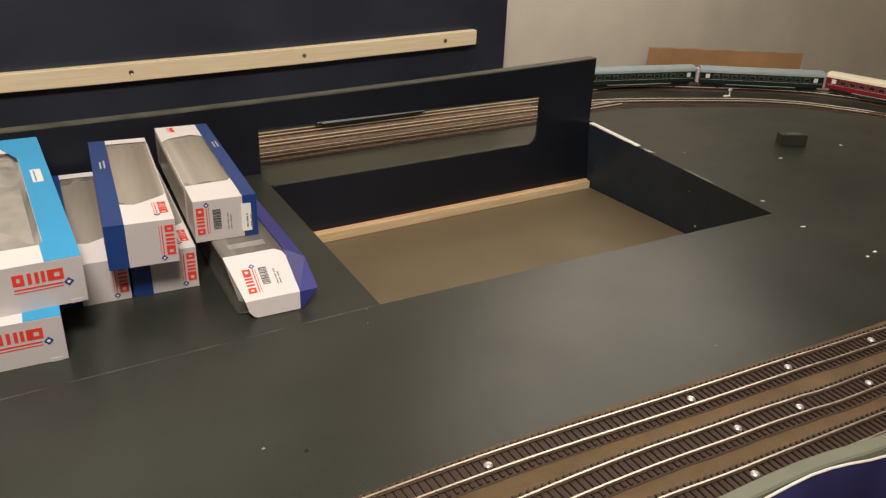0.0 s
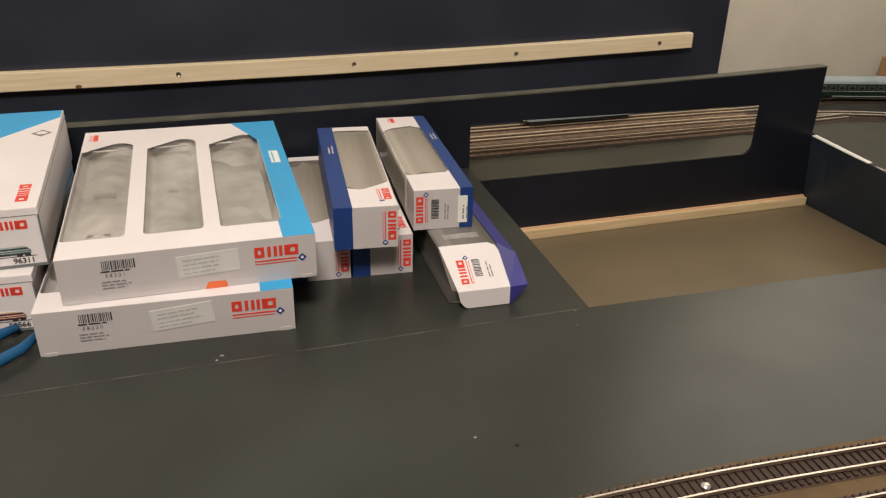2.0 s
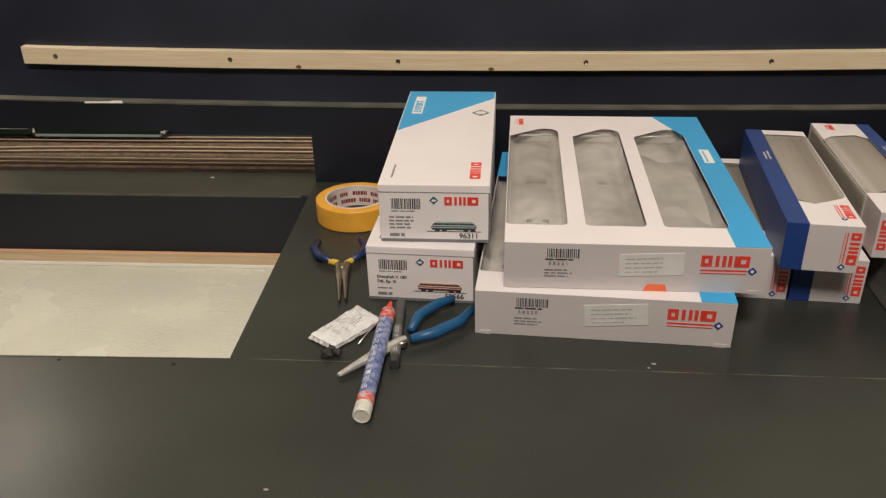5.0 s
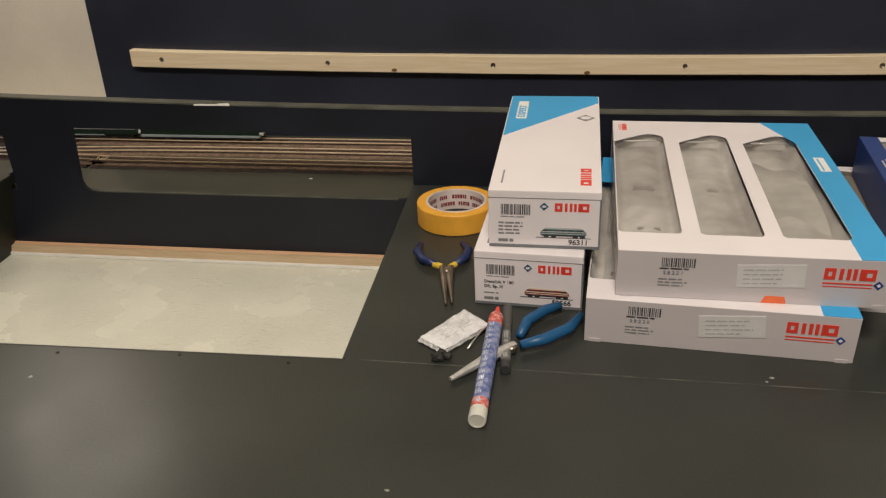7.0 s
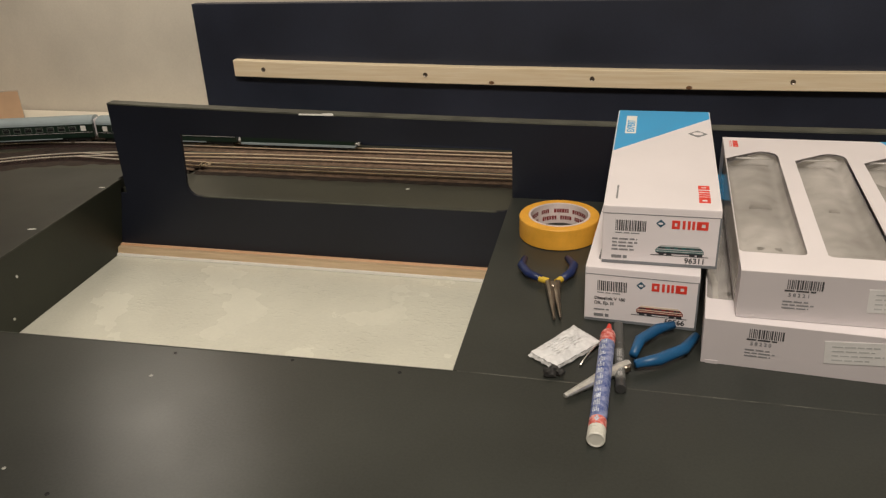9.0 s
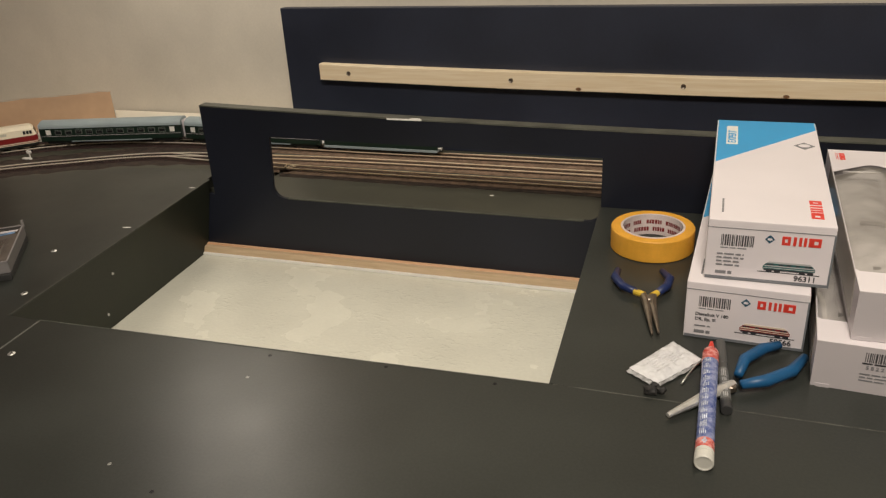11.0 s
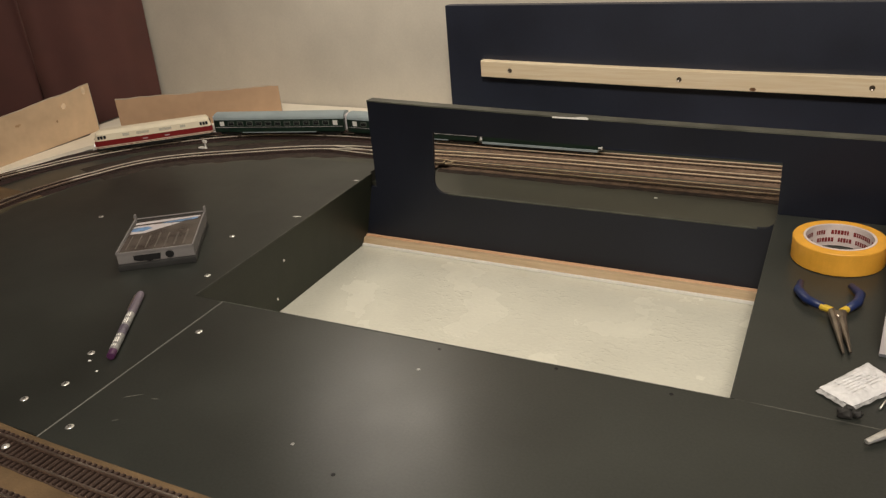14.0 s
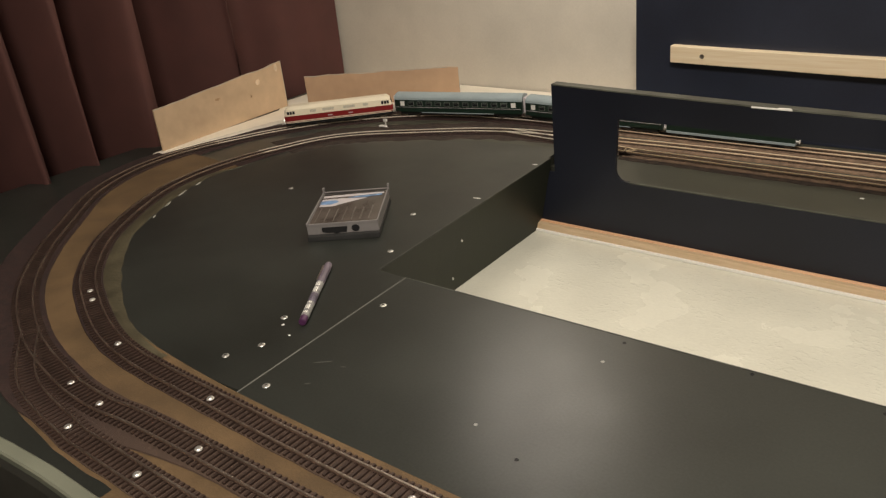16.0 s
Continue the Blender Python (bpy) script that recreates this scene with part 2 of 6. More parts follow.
NAVY_GRIP = material("navy_rubber_grip", (0.012, 0.025, 0.10), 0.4, spread=0.1)
YELLOW = material("yellow_plastic", (0.70, 0.48, 0.05), 0.45)
STEEL = material("brushed_steel", (0.66, 0.64, 0.61), 0.28, 1.0, spread=0.1, scale=80)
BRIGHT_STEEL = material("bright_ground_steel", (0.80, 0.79, 0.76), 0.32, 0.75, spread=0.08, scale=200)
DARK_STEEL = material("dark_steel", (0.26, 0.22, 0.18), 0.35, 0.9, spread=0.2, scale=80)

# ---- mesh helpers ----


def part(name, bm, mat, parent=None, label="", smooth=False):
    me = bpy.data.meshes.new(name)
    bm.normal_update()
    bm.to_mesh(me)
    bm.free()
    for m in (mat if isinstance(mat, (list, tuple)) else [mat]):
        me.materials.append(m)
    if smooth:
        for p in me.polygons:
            p.use_smooth = True
    ob = new(name, me)
    if parent is not None:
        ob.parent = parent
    if label:
        tagged(ob, label)
    return ob


def thing(name, m, label, category, group="", kind=""):
    ob = new(name)
    ob.empty_display_size = 0.02
    ob.matrix_world = m
    return tagged(ob, label, category, group, kind)


def block(x0, x1, y0, y1, z0, z1, bevel=0.0, bm=None):
    bm = bm or bmesh.new()
    vs = [bm.verts.new((x, y, z)) for z in (z0, z1) for y in (y0, y1) for x in (x0, x1)]
    fs = [bm.faces.new([vs[i] for i in f]) for f in ((0, 2, 3, 1), (4, 5, 7, 6), (0, 1, 5, 4), (2, 6, 7, 3), (0, 4, 6, 2), (1, 3, 7, 5))]
    if bevel:
        es = list({e for f in fs for e in f.edges})
        bmesh.ops.bevel(bm, geom=es, offset=bevel, segments=2, profile=0.7, affect="EDGES")
    return bm


def prism(points, z0, z1, bm=None, bevel=0.0):
    """A flat outline given an upright thickness."""
    bm = bm or bmesh.new()
    lo = [bm.verts.new((x, y, z0)) for x, y in points]
    hi = [bm.verts.new((x, y, z1)) for x, y in points]
    n = len(points)
    fs = [bm.faces.new(hi), bm.faces.new(lo[::-1])]
    for i in range(n):
        fs.append(bm.faces.new((lo[i], lo[(i + 1) % n], hi[(i + 1) % n], hi[i])))
    if bevel:
        bmesh.ops.bevel(bm, geom=list(fs[0].edges), offset=bevel, segments=2, affect="EDGES")
    bmesh.ops.recalc_face_normals(bm, faces=bm.faces)
    return bm


def turned(profile, steps=32, bm=None, m=None):
    """A lathe along z; profile: radius and height."""
    bm = bm or bmesh.new()
    rings = []
    for r, z in profile:
        rings.append([bm.verts.new((r * math.cos(2 * math.pi * i / steps), r * math.sin(2 * math.pi * i / steps), z)) for i in range(steps)] if r > 1e-6 else [bm.verts.new((0, 0, z))])
    for a, b in zip(rings, rings[1:]):
        for i in range(steps):
            j = (i + 1) % steps
            if len(a) == 1 and len(b) == 1:
                continue
            if len(a) == 1:
                bm.faces.new((a[0], b[j], b[i]))
            elif len(b) == 1:
                bm.faces.new((a[i], a[j], b[0]))
            else:
                bm.faces.new((a[i], a[j], b[j], b[i]))
    bmesh.ops.recalc_face_normals(bm, faces=bm.faces)
    if m is not None:
        bmesh.ops.transform(bm, matrix=m, verts=bm.verts)
    return bm


def tube(points, radius, sides=10, bm=None, taper=None, flat=1.0):
    """A round rod along a line of points."""
    bm = bm or bmesh.new()
    pts = [Vector(p) for p in points]
    rings = []
    for i, p in enumerate(pts):
        d = (pts[min(i + 1, len(pts) - 1)] - pts[max(i - 1, 0)]).normalized()
        up = Vector((0, 0, 1)) if abs(d.z) < 0.9 else Vector((0, 1, 0))
        a = d.cross(up).normalized()
        b = a.cross(d).normalized()
        r = radius * (taper[i] if taper else 1.0)
        rings.append([bm.verts.new(p + a * r * math.cos(2 * math.pi * k / sides) + b * r * flat * math.sin(2 * math.pi * k / sides)) for k in range(sides)])
    for r0, r1 in zip(rings, rings[1:]):
        for k in range(sides):
            bm.faces.new((r0[k], r0[(k + 1) % sides], r1[(k + 1) % sides], r1[k]))
    bm.faces.new(rings[0][::-1])
    bm.faces.new(rings[-1])
    bmesh.ops.recalc_face_normals(bm, faces=bm.faces)
    return bm


def spline(points, step=0.01, closed=False):
    """A smooth line through the points, resampled at even steps."""
    n = len(points)
    out = []
    for i in range(n if closed else n - 1):
        g = [Vector(points[(i + k) % n] if closed else points[min(max(i + k, 0), n - 1)]) for k in (-1, 0, 1, 2)]
        for k in range(24):
            u = k / 24
            out.append(0.5 * (2 * g[1] + (g[2] - g[0]) * u + (2 * g[0] - 5 * g[1] + 4 * g[2] - g[3]) * u * u + (3 * g[1] - g[0] - 3 * g[2] + g[3]) * u ** 3))
    out.append(Vector(points[0] if closed else points[-1]))
    dist = [0.0]
    for a, b in zip(out, out[1:]):
        dist.append(dist[-1] + (b - a).length)
    total = dist[-1]
    count = max(2, round(total / step))
    xs = np.interp(np.linspace(0, total, count + 1), dist, [p.x for p in out])
    ys = np.interp(np.linspace(0, total, count + 1), dist, [p.y for p in out])
    return [Vector((x, y)) for x, y in zip(xs, ys)]


def side(line, i):
    """The unit normal to the left of the line at i."""
    d = (line[min(i + 1, len(line) - 1)] - line[max(i - 1, 0)]).normalized()
    return Vector((-d.y, d.x))


def structure(name, bm, mat, label, category="", smooth=False):
    return tagged(part(name, bm, mat, smooth=smooth), label, category or name.split("_")[0], kind="structure")


# ---- room ----
TOP, BASE = 0.900, 0.878
structure("floor", block(-2.2, 3.1, -2.2, 1.95, -0.05, 0.0), FLOORING, "brown floor of the hobby room under the layout", "floor")
structure("wall_north", block(-2.25, 3.1, 1.805, 1.95, 0, 2.5), PLASTER, "matt beige painted plaster wall behind the layout", "wall")
structure("wall_west", block(-2.2, -2.08, -2.2, 1.83, 0, 2.5), PLASTER, "beige painted wall behind the maroon curtain", "wall")
structure("wall_east", block(3.0, 3.1, -2.2, 1.805, 0, 2.5), PLASTER, "beige painted plain side wall", "wall")
structure("wall_south", block(-2.2, 3.1, -2.3, -2.2, 0, 2.5), PLASTER, "beige painted plain wall facing the layout", "wall")
structure("ceiling", block(-2.2, 3.1, -2.3, 1.95, 2.5, 2.6), CEILING, "white painted ceiling", "ceiling")

# ---- layout boards ----
HOLE_L, HOLE_R, FASCIA = (-1.066, -0.466), (0.250, 0.886), 1.440


def height(y):
    """The track bed's height: level in front, falling to the base board at the back."""
    return TOP - (TOP - BASE) * min(max((y - 0.85) / 0.5, 0), 1)


INNER = spline([(-0.98, 0.750), (-1.15, 0.757), (-1.285, 0.800), (-1.375, 0.850), (-1.475, 0.940), (-1.580, 1.100), (-1.602, 1.270), (-1.545, 1.428), (-1.385, 1.527), (-1.240, 1.584), (-1.05, 1.602),
                (-0.85, 1.611), (-0.5, 1.612), (0.5, 1.612), (0.80, 1.609), (0.93, 1.602), (1.055, 1.592), (1.203, 1.538), (1.366, 1.460), (1.455, 1.380), (1.502, 1.270), (1.505, 1.100), (1.42, 0.930), (1.26, 0.810), (1.05, 0.750), (0.80, 0.735),
                (0.605, 0.745), (0.517, 0.752), (0.40, 0.760), (0.20, 0.7745), (0.0, 0.776), (-0.30, 0.767), (-0.75, 0.752)], 0.0064, True)
OUTER = spline([(-0.93, 0.700), (-1.07, 0.690), (-1.15, 0.695), (-1.25, 0.715), (-1.36, 0.758), (-1.45, 0.815), (-1.555, 0.905), (-1.680, 1.030), (-1.745, 1.180), (-1.725, 1.350), (-1.625, 1.500), (-1.48, 1.606),
                (-1.30, 1.652), (-1.1, 1.658), (-0.85, 1.657), (-0.5, 1.659), (0.5, 1.659), (0.80, 1.656), (0.93, 1.653), (1.03, 1.668), (1.130, 1.682), (1.240, 1.652), (1.345, 1.594), (1.455, 1.530), (1.550, 1.450), (1.608, 1.340), (1.625, 1.180), (1.57, 0.990), (1.40, 0.820), (1.15, 0.720),
                (0.90, 0.690), (0.556, 0.701), (0.474, 0.708), (0.40, 0.714), (0.20, 0.724), (-0.30, 0.716)], 0.0064, True)
SIDING = spline([(-1.27, 0.722), (-1.17, 0.672), (-1.06, 0.656), (-0.948, 0.655), (-0.30, 0.668), (0.20, 0.679), (0.373, 0.670), (0.60, 0.655), (0.90, 0.640)], 0.0064)
YARD = spline([(-1.24, 1.584), (-1.12, 1.574), (-1.0, 1.563), (-0.9, 1.561), (0.0, 1.561), (0.76, 1.561), (0.86, 1.562), (0.97, 1.568), (1.07, 1.571)], 0.0064)

board_rear = structure("ground_rear", block(-1.90, 0.899, FASCIA + 0.018, 1.80, BASE - 0.02, BASE), BASE_GLOSSED, "dark painted rear base board, coloured lighter for its gloss, carrying the yard tracks", "base board")
structure("ground_west", block(-1.90, HOLE_L[0] - 0.016, 0.60, FASCIA + 0.018, BASE - 0.02, BASE), BLACK, "dark painted base board under the curve", "base board")
far = [(OUTER[i].x + side(OUTER, i).x * 0.034, OUTER[i].y + side(OUTER, i).y * 0.034) for i in range(len(OUTER)) if OUTER[i].x > 0.91 and OUTER[i].y > 0.70]
structure("ground_east", prism([(0.9, 0.66), (0.9, FASCIA + 0.018), (0.9, 1.70)] + far, BASE - 0.02, BASE), BLACK, "dark painted base board under the far curve", "base board")
structure("ground_ledge", prism([(1.345, 1.765), (1.690, 1.590), (1.735, 1.615), (1.375, 1.800)], BASE - 0.02, BASE), BLACK, "narrow dark ledge along the wall behind the far curve", "ledge")


def edge_gap(y):
    """How far the board's edge keeps from the inner track."""
    return 0.023 + 0.012 * min(max((y - 0.770) / 0.05, 0), 1) + 0.025 * min(max((y - 0.92) / 0.21, 0), 1) + 0.060 * min(max((y - 1.13) / 0.20, 0), 1)


def rim(keep):
    """The inner edge of a board beside the loop: close to the track in front, further from it behind."""
    pts = []
    for i, p in enumerate(INNER):
        if keep(p):
            off = edge_gap(p.y)
            pts.append((p.x - side(INNER, i).x * off, p.y - side(INNER, i).y * off))
    return pts


west_in = rim(lambda p: p.x < -1.0 and (p.y < 1.1 or p.x < -1.12))
west_board = [(-0.9740, 0.774)] + west_in + [(-1.0660, 1.478), (-1.0660, 1.4385), (-1.0600, 1.4385), (-1.0310, 1.0190), (-0.9900, 1.0201)]
west_bm = prism(west_board, BASE + 0.0005, TOP, bevel=0.001)
for v in west_bm.verts:
    if v.co.z < TOP - 0.010 and v.co.y > 1.0 and -1.075 < v.co.x < -1.02:
        v.co.x -= 0.0085
structure("board_west", west_bm, BLACK, "satin dark painted baseboard inside the left hand curve", "board")
for nm, line in (("west", [(-1.0600, 1.4385), (-1.0310, 1.0190)]), ("front", [(-0.9886, 1.0201), (-0.4590, 1.0330)])):
    (x0, y0), (x1, y1) = line
    d = Vector((x1 - x0, y1 - y0)).normalized()
    n = Vector((d.y, -d.x)) * 0.0013
    structure("trim_pit_edge_" + nm, prism([(x0, y0), (x1, y1), (x1 + n.x, y1 + n.y), (x0 + n.x, y0 + n.y)], TOP - 0.001, TOP + 0.0004), material("rubbed_board_edge_" + nm, (0.055, 0.056, 0.047), 0.45, spread=0.5, scale=45), "thin rubbed edge of the board along the opening", "edge")
worn = bmesh.new()
rows = []
for (x0, y0), (x1, y1) in zip(west_in, west_in[1:]):
    if 0.83 < y0 < 1.36 and x0 < -1.25:
        d = Vector((x1 - x0, y1 - y0)).normalized()
        n = Vector((d.y, -d.x)) * (1 if d.y * (-1.2 - x0) - d.x * (1.1 - y0) > 0 else -1)
        w = 0.0004 + 0.010 * max(0.0, 0.10 + noise.noise(Vector((x0 * 22, y0 * 22, 3))) + 0.5 * noise.noise(Vector((x0 * 90, y0 * 90, 6))))
        rows.append([worn.verts.new((x0 + n.x * u, y0 + n.y * u, TOP + 0.0004)) for u in (0.0006, 0.0006 + w)])
for r0, r1 in zip(rows, rows[1:]):
    worn.faces.new((r0[0], r1[0], r1[1], r0[1]))
bmesh.ops.recalc_face_normals(worn, faces=worn.faces)
structure("trim_worn_rim", worn, material("rubbed_olive_rim", (0.088, 0.090, 0.068), 0.55, spread=0.5, scale=130), "rubbed olive rim where the paint is worn off the board", "edge")
east_in = rim(lambda p: p.x > 0.98)
front_board = [(0.2490, 1.0280), (0.8200, 1.0045), (0.8765, 1.4395), (0.886, 1.4395), (0.886, 1.478)] + east_in + [(0.9008, 0.80), (0.9008, 0.612), (0.80, 0.616), (0.50, 0.643), (0.361, 0.658), (0.0, 0.656), (-0.50, 0.640), (-0.9726, 0.616), (-0.9726, 0.774), (-0.9886, 1.0201), (-0.4590, 1.0330)]
front_bm = prism(front_board, BASE + 0.0006, TOP, bevel=0.0008)
for v in front_bm.verts:
    if v.co.z < TOP - 0.010 and 1.0 < v.co.y < 1.45 and 0.81 < v.co.x < 0.90:
        v.co.x += 0.017 - 0.028 * (v.co.y - 1.0)
structure("board_front", front_bm, BLACK, "satin dark painted front baseboard with scuffs", "board")
structure("board_middle", prism([(-0.459, 1.0338), (0.2490, 1.0288), (0.270, FASCIA), (-0.474, FASCIA)], BASE - 0.01, TOP - 0.0003, bevel=0.0008), BLACK, "satin dark painted board between the two openings", "board")


def fascia_board():
    """An upright board with two long windows whose lower corners are rounded."""
    x0, x1, z0, z1 = -1.056, 0.876, 0.792, 1.0138
    bm = bmesh.new()

    def window(a, b, lo, hi, r, lean=0.0, fall=0.0):
        pts = [(a + lean, hi), (a, lo + r)]
        for k in range(1, 7):
            t = math.pi / 2 * k / 6
            pts.append((a + r - r * math.cos(t), lo + r - r * math.sin(t)))
        pts.append((b - r, lo))
        for k in range(1, 7):
            t = math.pi / 2 * k / 6
            pts.append((b - r + r * math.sin(t), lo + r - r * math.cos(t)))
        pts.append((b, hi - fall))
        return pts

    top = [(x1 + (x0 - x1) * k / 16, z1 - 0.0145 * (1 - (2 * k / 16 - 1) ** 2)) for k in range(17)]
    loops = [[(x0 - 0.05, z0), (x1 + 0.05, z0), (x1 + 0.05, 0.8765), (x1, 0.8765)] + top + [(x0, 0.8765), (x0 - 0.05, 0.8765)], window(-0.9525, -0.473, BASE, 0.9715, 0.017, 0.005, 0.0050), window(0.2715, 0.7615, BASE, 0.9645, 0.017, 0.0, 0.0060)]
    edges = []
    for loop in loops:
        vs = [bm.verts.new((x, FASCIA, z)) for x, z in loop]
        edges += [bm.edges.new((vs[i], vs[(i + 1) % len(vs)])) for i in range(len(vs))]
    bmesh.ops.triangle_fill(bm, use_beauty=True, use_dissolve=False, edges=edges, normal=(0, -1, 0))
    geo = bmesh.ops.extrude_face_region(bm, geom=bm.faces[:])
    bmesh.ops.translate(bm, vec=(0, 0.0050, 0), verts=[v for v in geo["geom"] if isinstance(v, bmesh.types.BMVert)])
    bmesh.ops.recalc_face_normals(bm, faces=bm.faces)
    return bm


def fascia_rail():
    """The stiffening rail behind the upper edge, which gives that edge its width."""
    bm = bmesh.new()
    rows = []
    for k in range(17):
        x, z = -1.056 + 1.932 * k / 16, 1.0138 - 0.0145 * (1 - (2 * k / 16 - 1) ** 2)
        rows.append([bm.verts.new((x, FASCIA + y, z + u)) for y, u in ((0.0052, -0.022), (0.0160, -0.022), (0.0160, 0), (0.0052, 0))])
    for r0, r1 in zip(rows, rows[1:]):
        for k in range(4):
            bm.faces.new((r0[k], r0[(k + 1) % 4], r1[(k + 1) % 4], r1[k]))
    bm.faces.new(rows[0])
    bm.faces.new(rows[-1][::-1])
    for a, b in ((-1.0560, -1.0300), (0.8500, 0.8760)):
        block(a, b, FASCIA + 0.0052, FASCIA + 0.0160, 0.8790, 0.9880, bm=bm)
    bmesh.ops.recalc_face_normals(bm, faces=bm.faces)
    return bm


structure("trim_fascia_rail", fascia_rail(), PANEL, "navy-black stiffening rail behind the upright board", "rail")
structure("wall_fascia", fascia_board(), PANEL, "navy-black painted upright board with two long window openings", "fascia board")
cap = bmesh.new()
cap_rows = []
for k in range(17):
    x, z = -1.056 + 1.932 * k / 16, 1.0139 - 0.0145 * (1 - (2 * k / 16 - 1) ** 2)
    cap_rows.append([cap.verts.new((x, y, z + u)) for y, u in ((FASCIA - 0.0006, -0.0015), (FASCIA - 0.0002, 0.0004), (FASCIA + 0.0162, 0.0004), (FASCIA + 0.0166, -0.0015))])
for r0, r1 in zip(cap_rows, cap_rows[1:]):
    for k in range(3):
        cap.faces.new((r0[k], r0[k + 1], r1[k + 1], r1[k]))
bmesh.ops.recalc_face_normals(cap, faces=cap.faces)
# Gloss and light on the fascia's edges are put into this paler colour.
LIT_EDGE = material("lit_olive_edge", (0.068, 0.070, 0.056), 0.45, spread=0.3, scale=25)
structure("trim_fascia_edge", cap, LIT_EDGE, "top edge of the upright board, its gloss coloured olive-grey", "edge")
for a, b in ((-0.930, -0.495), (0.289, 0.744)):
    structure("trim_window_sill", block(a - 0.03, b + 0.03, FASCIA + 0.0052, FASCIA + 0.0185, BASE - 0.0015, BASE + 0.0002), BASE_GLOSSED, "dark painted sill of the window opening, coloured lighter for its gloss", "sill")
    structure("trim_window_edge", block(a, b, FASCIA - 0.0008, FASCIA + 0.0050, BASE - 0.0012, BASE + 0.0008, 0.0003), LIT_EDGE, "lower edge of the window opening, coloured pale as lit", "edge")
structure("wall_panel", block(-1.050, 0.868, 1.698, 1.716, BASE, 1.112, 0.0015), PANEL_BACK, "navy-black painted tall back panel", "back panel")

# pits
for nm, (a, b), mat, lab in (("west", HOLE_L, PEARL, "pearl grey textured sheet at the bottom of the opening"), ("east", HOLE_R, HARDBOARD, "smooth brown hardboard at the bottom of the opening")):
    structure("ground_pit_" + nm, block(a - 0.06, b + 0.06, 0.70, FASCIA + 0.016, 0.760, 0.778), mat, lab, "pit floor")
    # the side wall: an upright lip as deep as the board, then a face that leans out to its foot
    if nm == "west":
        front, head, foot, out = 1.019, (-1.0600, -0.0690), (-1.0870, -0.0500), -0.0130
    else:
        front, head, foot, out = 1.0045, (0.8752, 0.1290), (0.8875, -0.0080), 0.0600
    bm = bmesh.new()
    rows = []
    for y in [front - 0.12, front - 0.0005] + [front + 0.0003 + (1.4390 - front) * k / 10 for k in range(11)]:
        hx, fx = head[0] + head[1] * (y - 1.4393), foot[0] + foot[1] * (y - 1.4393)
        lip = [(hx, TOP - (0.0005 if y > front else 0.026)), (hx, TOP - 0.0262), (fx, 0.7785)]
        lip[1] = (hx + (fx - hx) * 0.215, TOP - 0.0262)
        rows.append([bm.verts.new((x, y, z)) for x, z in lip] + [bm.verts.new((x + out, y, z)) for x, z in lip[::-1]])
    for r0, r1 in zip(rows, rows[1:]):
        for k in range(6):
            bm.faces.new((r0[k], r0[(k + 1) % 6], r1[(k + 1) % 6], r1[k]))
    bm.faces.new(rows[0])
    bm.faces.new(rows[-1][::-1])
    bmesh.ops.remove_doubles(bm, verts=bm.verts, dist=0.00005)
    bmesh.ops.recalc_face_normals(bm, faces=bm.faces)
    structure("wall_pit_" + nm, bm, PIT_PAINT if nm == "west" else PIT_BLUE, "dark painted side wall of the opening", "pit wall")
    pb = thing("wood_batten", pose(0, 0, 0), "raw pine batten lying along the foot of the pit wall", "batten", "pit battens")
    part("strip", block(a - 0.02, b + (0.02 if nm == "west" else -0.002), FASCIA - (0.0130 if nm == "west" else 0.0125), FASCIA - 0.0004, 0.7785, 0.7925, 0.001), PINE_DULL if nm == "west" else PINE_WARM, pb)
    if nm == "west":
        part("bead", block(a - 0.02, b + 0.02, FASCIA - 0.0162, FASCIA - 0.0132, 0.7785, 0.7828, 0.0006), BEAD, pb, "thin white bead along the batten")
    # Added strip: the reddish lamplight on the upper edge is its colour.
    part("top_edge", block(a - 0.02, b + (0.02 if nm == "west" else -0.002), FASCIA - 0.0052, FASCIA - 0.0006, 0.7920, 0.7945, 0.0006), PINE_LAMPLIT, pb, "upper edge of the batten, coloured reddish by lamplight")

for x in (-0.76, 0.56):
    structure("wall_trestle", block(x - 0.012, x + 0.012, 0.70, 1.66, 0.0, 0.7598), BLACK, "plain dark trestle panel under the layout", "trestle")

# long batten on the panel
bat = thing("panel_batten", pose(0, 1.698, 1.0), "pale raw pine batten screwed along the dark panel", "batten")


def sag(x):
    """The thin batten hangs low between its ends."""
    return 0.0152 * (x + 0.13) ** 2 - 0.0015


strip_bm = bmesh.new()
rings = []
for k in range(29):
    x = -0.982 + 1.772 * k / 28
    ring = [(0, -0.0135), (-0.0130, -0.0135), (-0.0140, -0.0125), (-0.0140, 0.0125), (-0.0130, 0.0135), (0, 0.0135)]
    rings.append([strip_bm.verts.new((x, y, z + sag(x) + 0.0006 * noise.noise(Vector((x * 9, z * 40, 2.2))))) for y, z in ring])
for r0, r1 in zip(rings, rings[1:]):
    for k in range(6):
        strip_bm.faces.new((r0[k], r0[(k + 1) % 6], r1[(k + 1) % 6], r1[k]))
strip_bm.faces.new(rings[0])
strip_bm.faces.new(rings[-1][::-1])
bmesh.ops.recalc_face_normals(strip_bm, faces=strip_bm.faces)
part("strip", strip_bm, PINE, bat)
for x in (0.721, 0.4415, 0.160, -0.109, -0.391, -0.651, -0.929):
    part("screw", turned([(0, 0.0006), (0.0018, 0.0004), (0.0034, 0.0012), (0.0038, 0.0002), (0.0038, -0.002)], 14, m=pose(x, -0.014, sag(x), 90)), DARK_STEEL, bat)

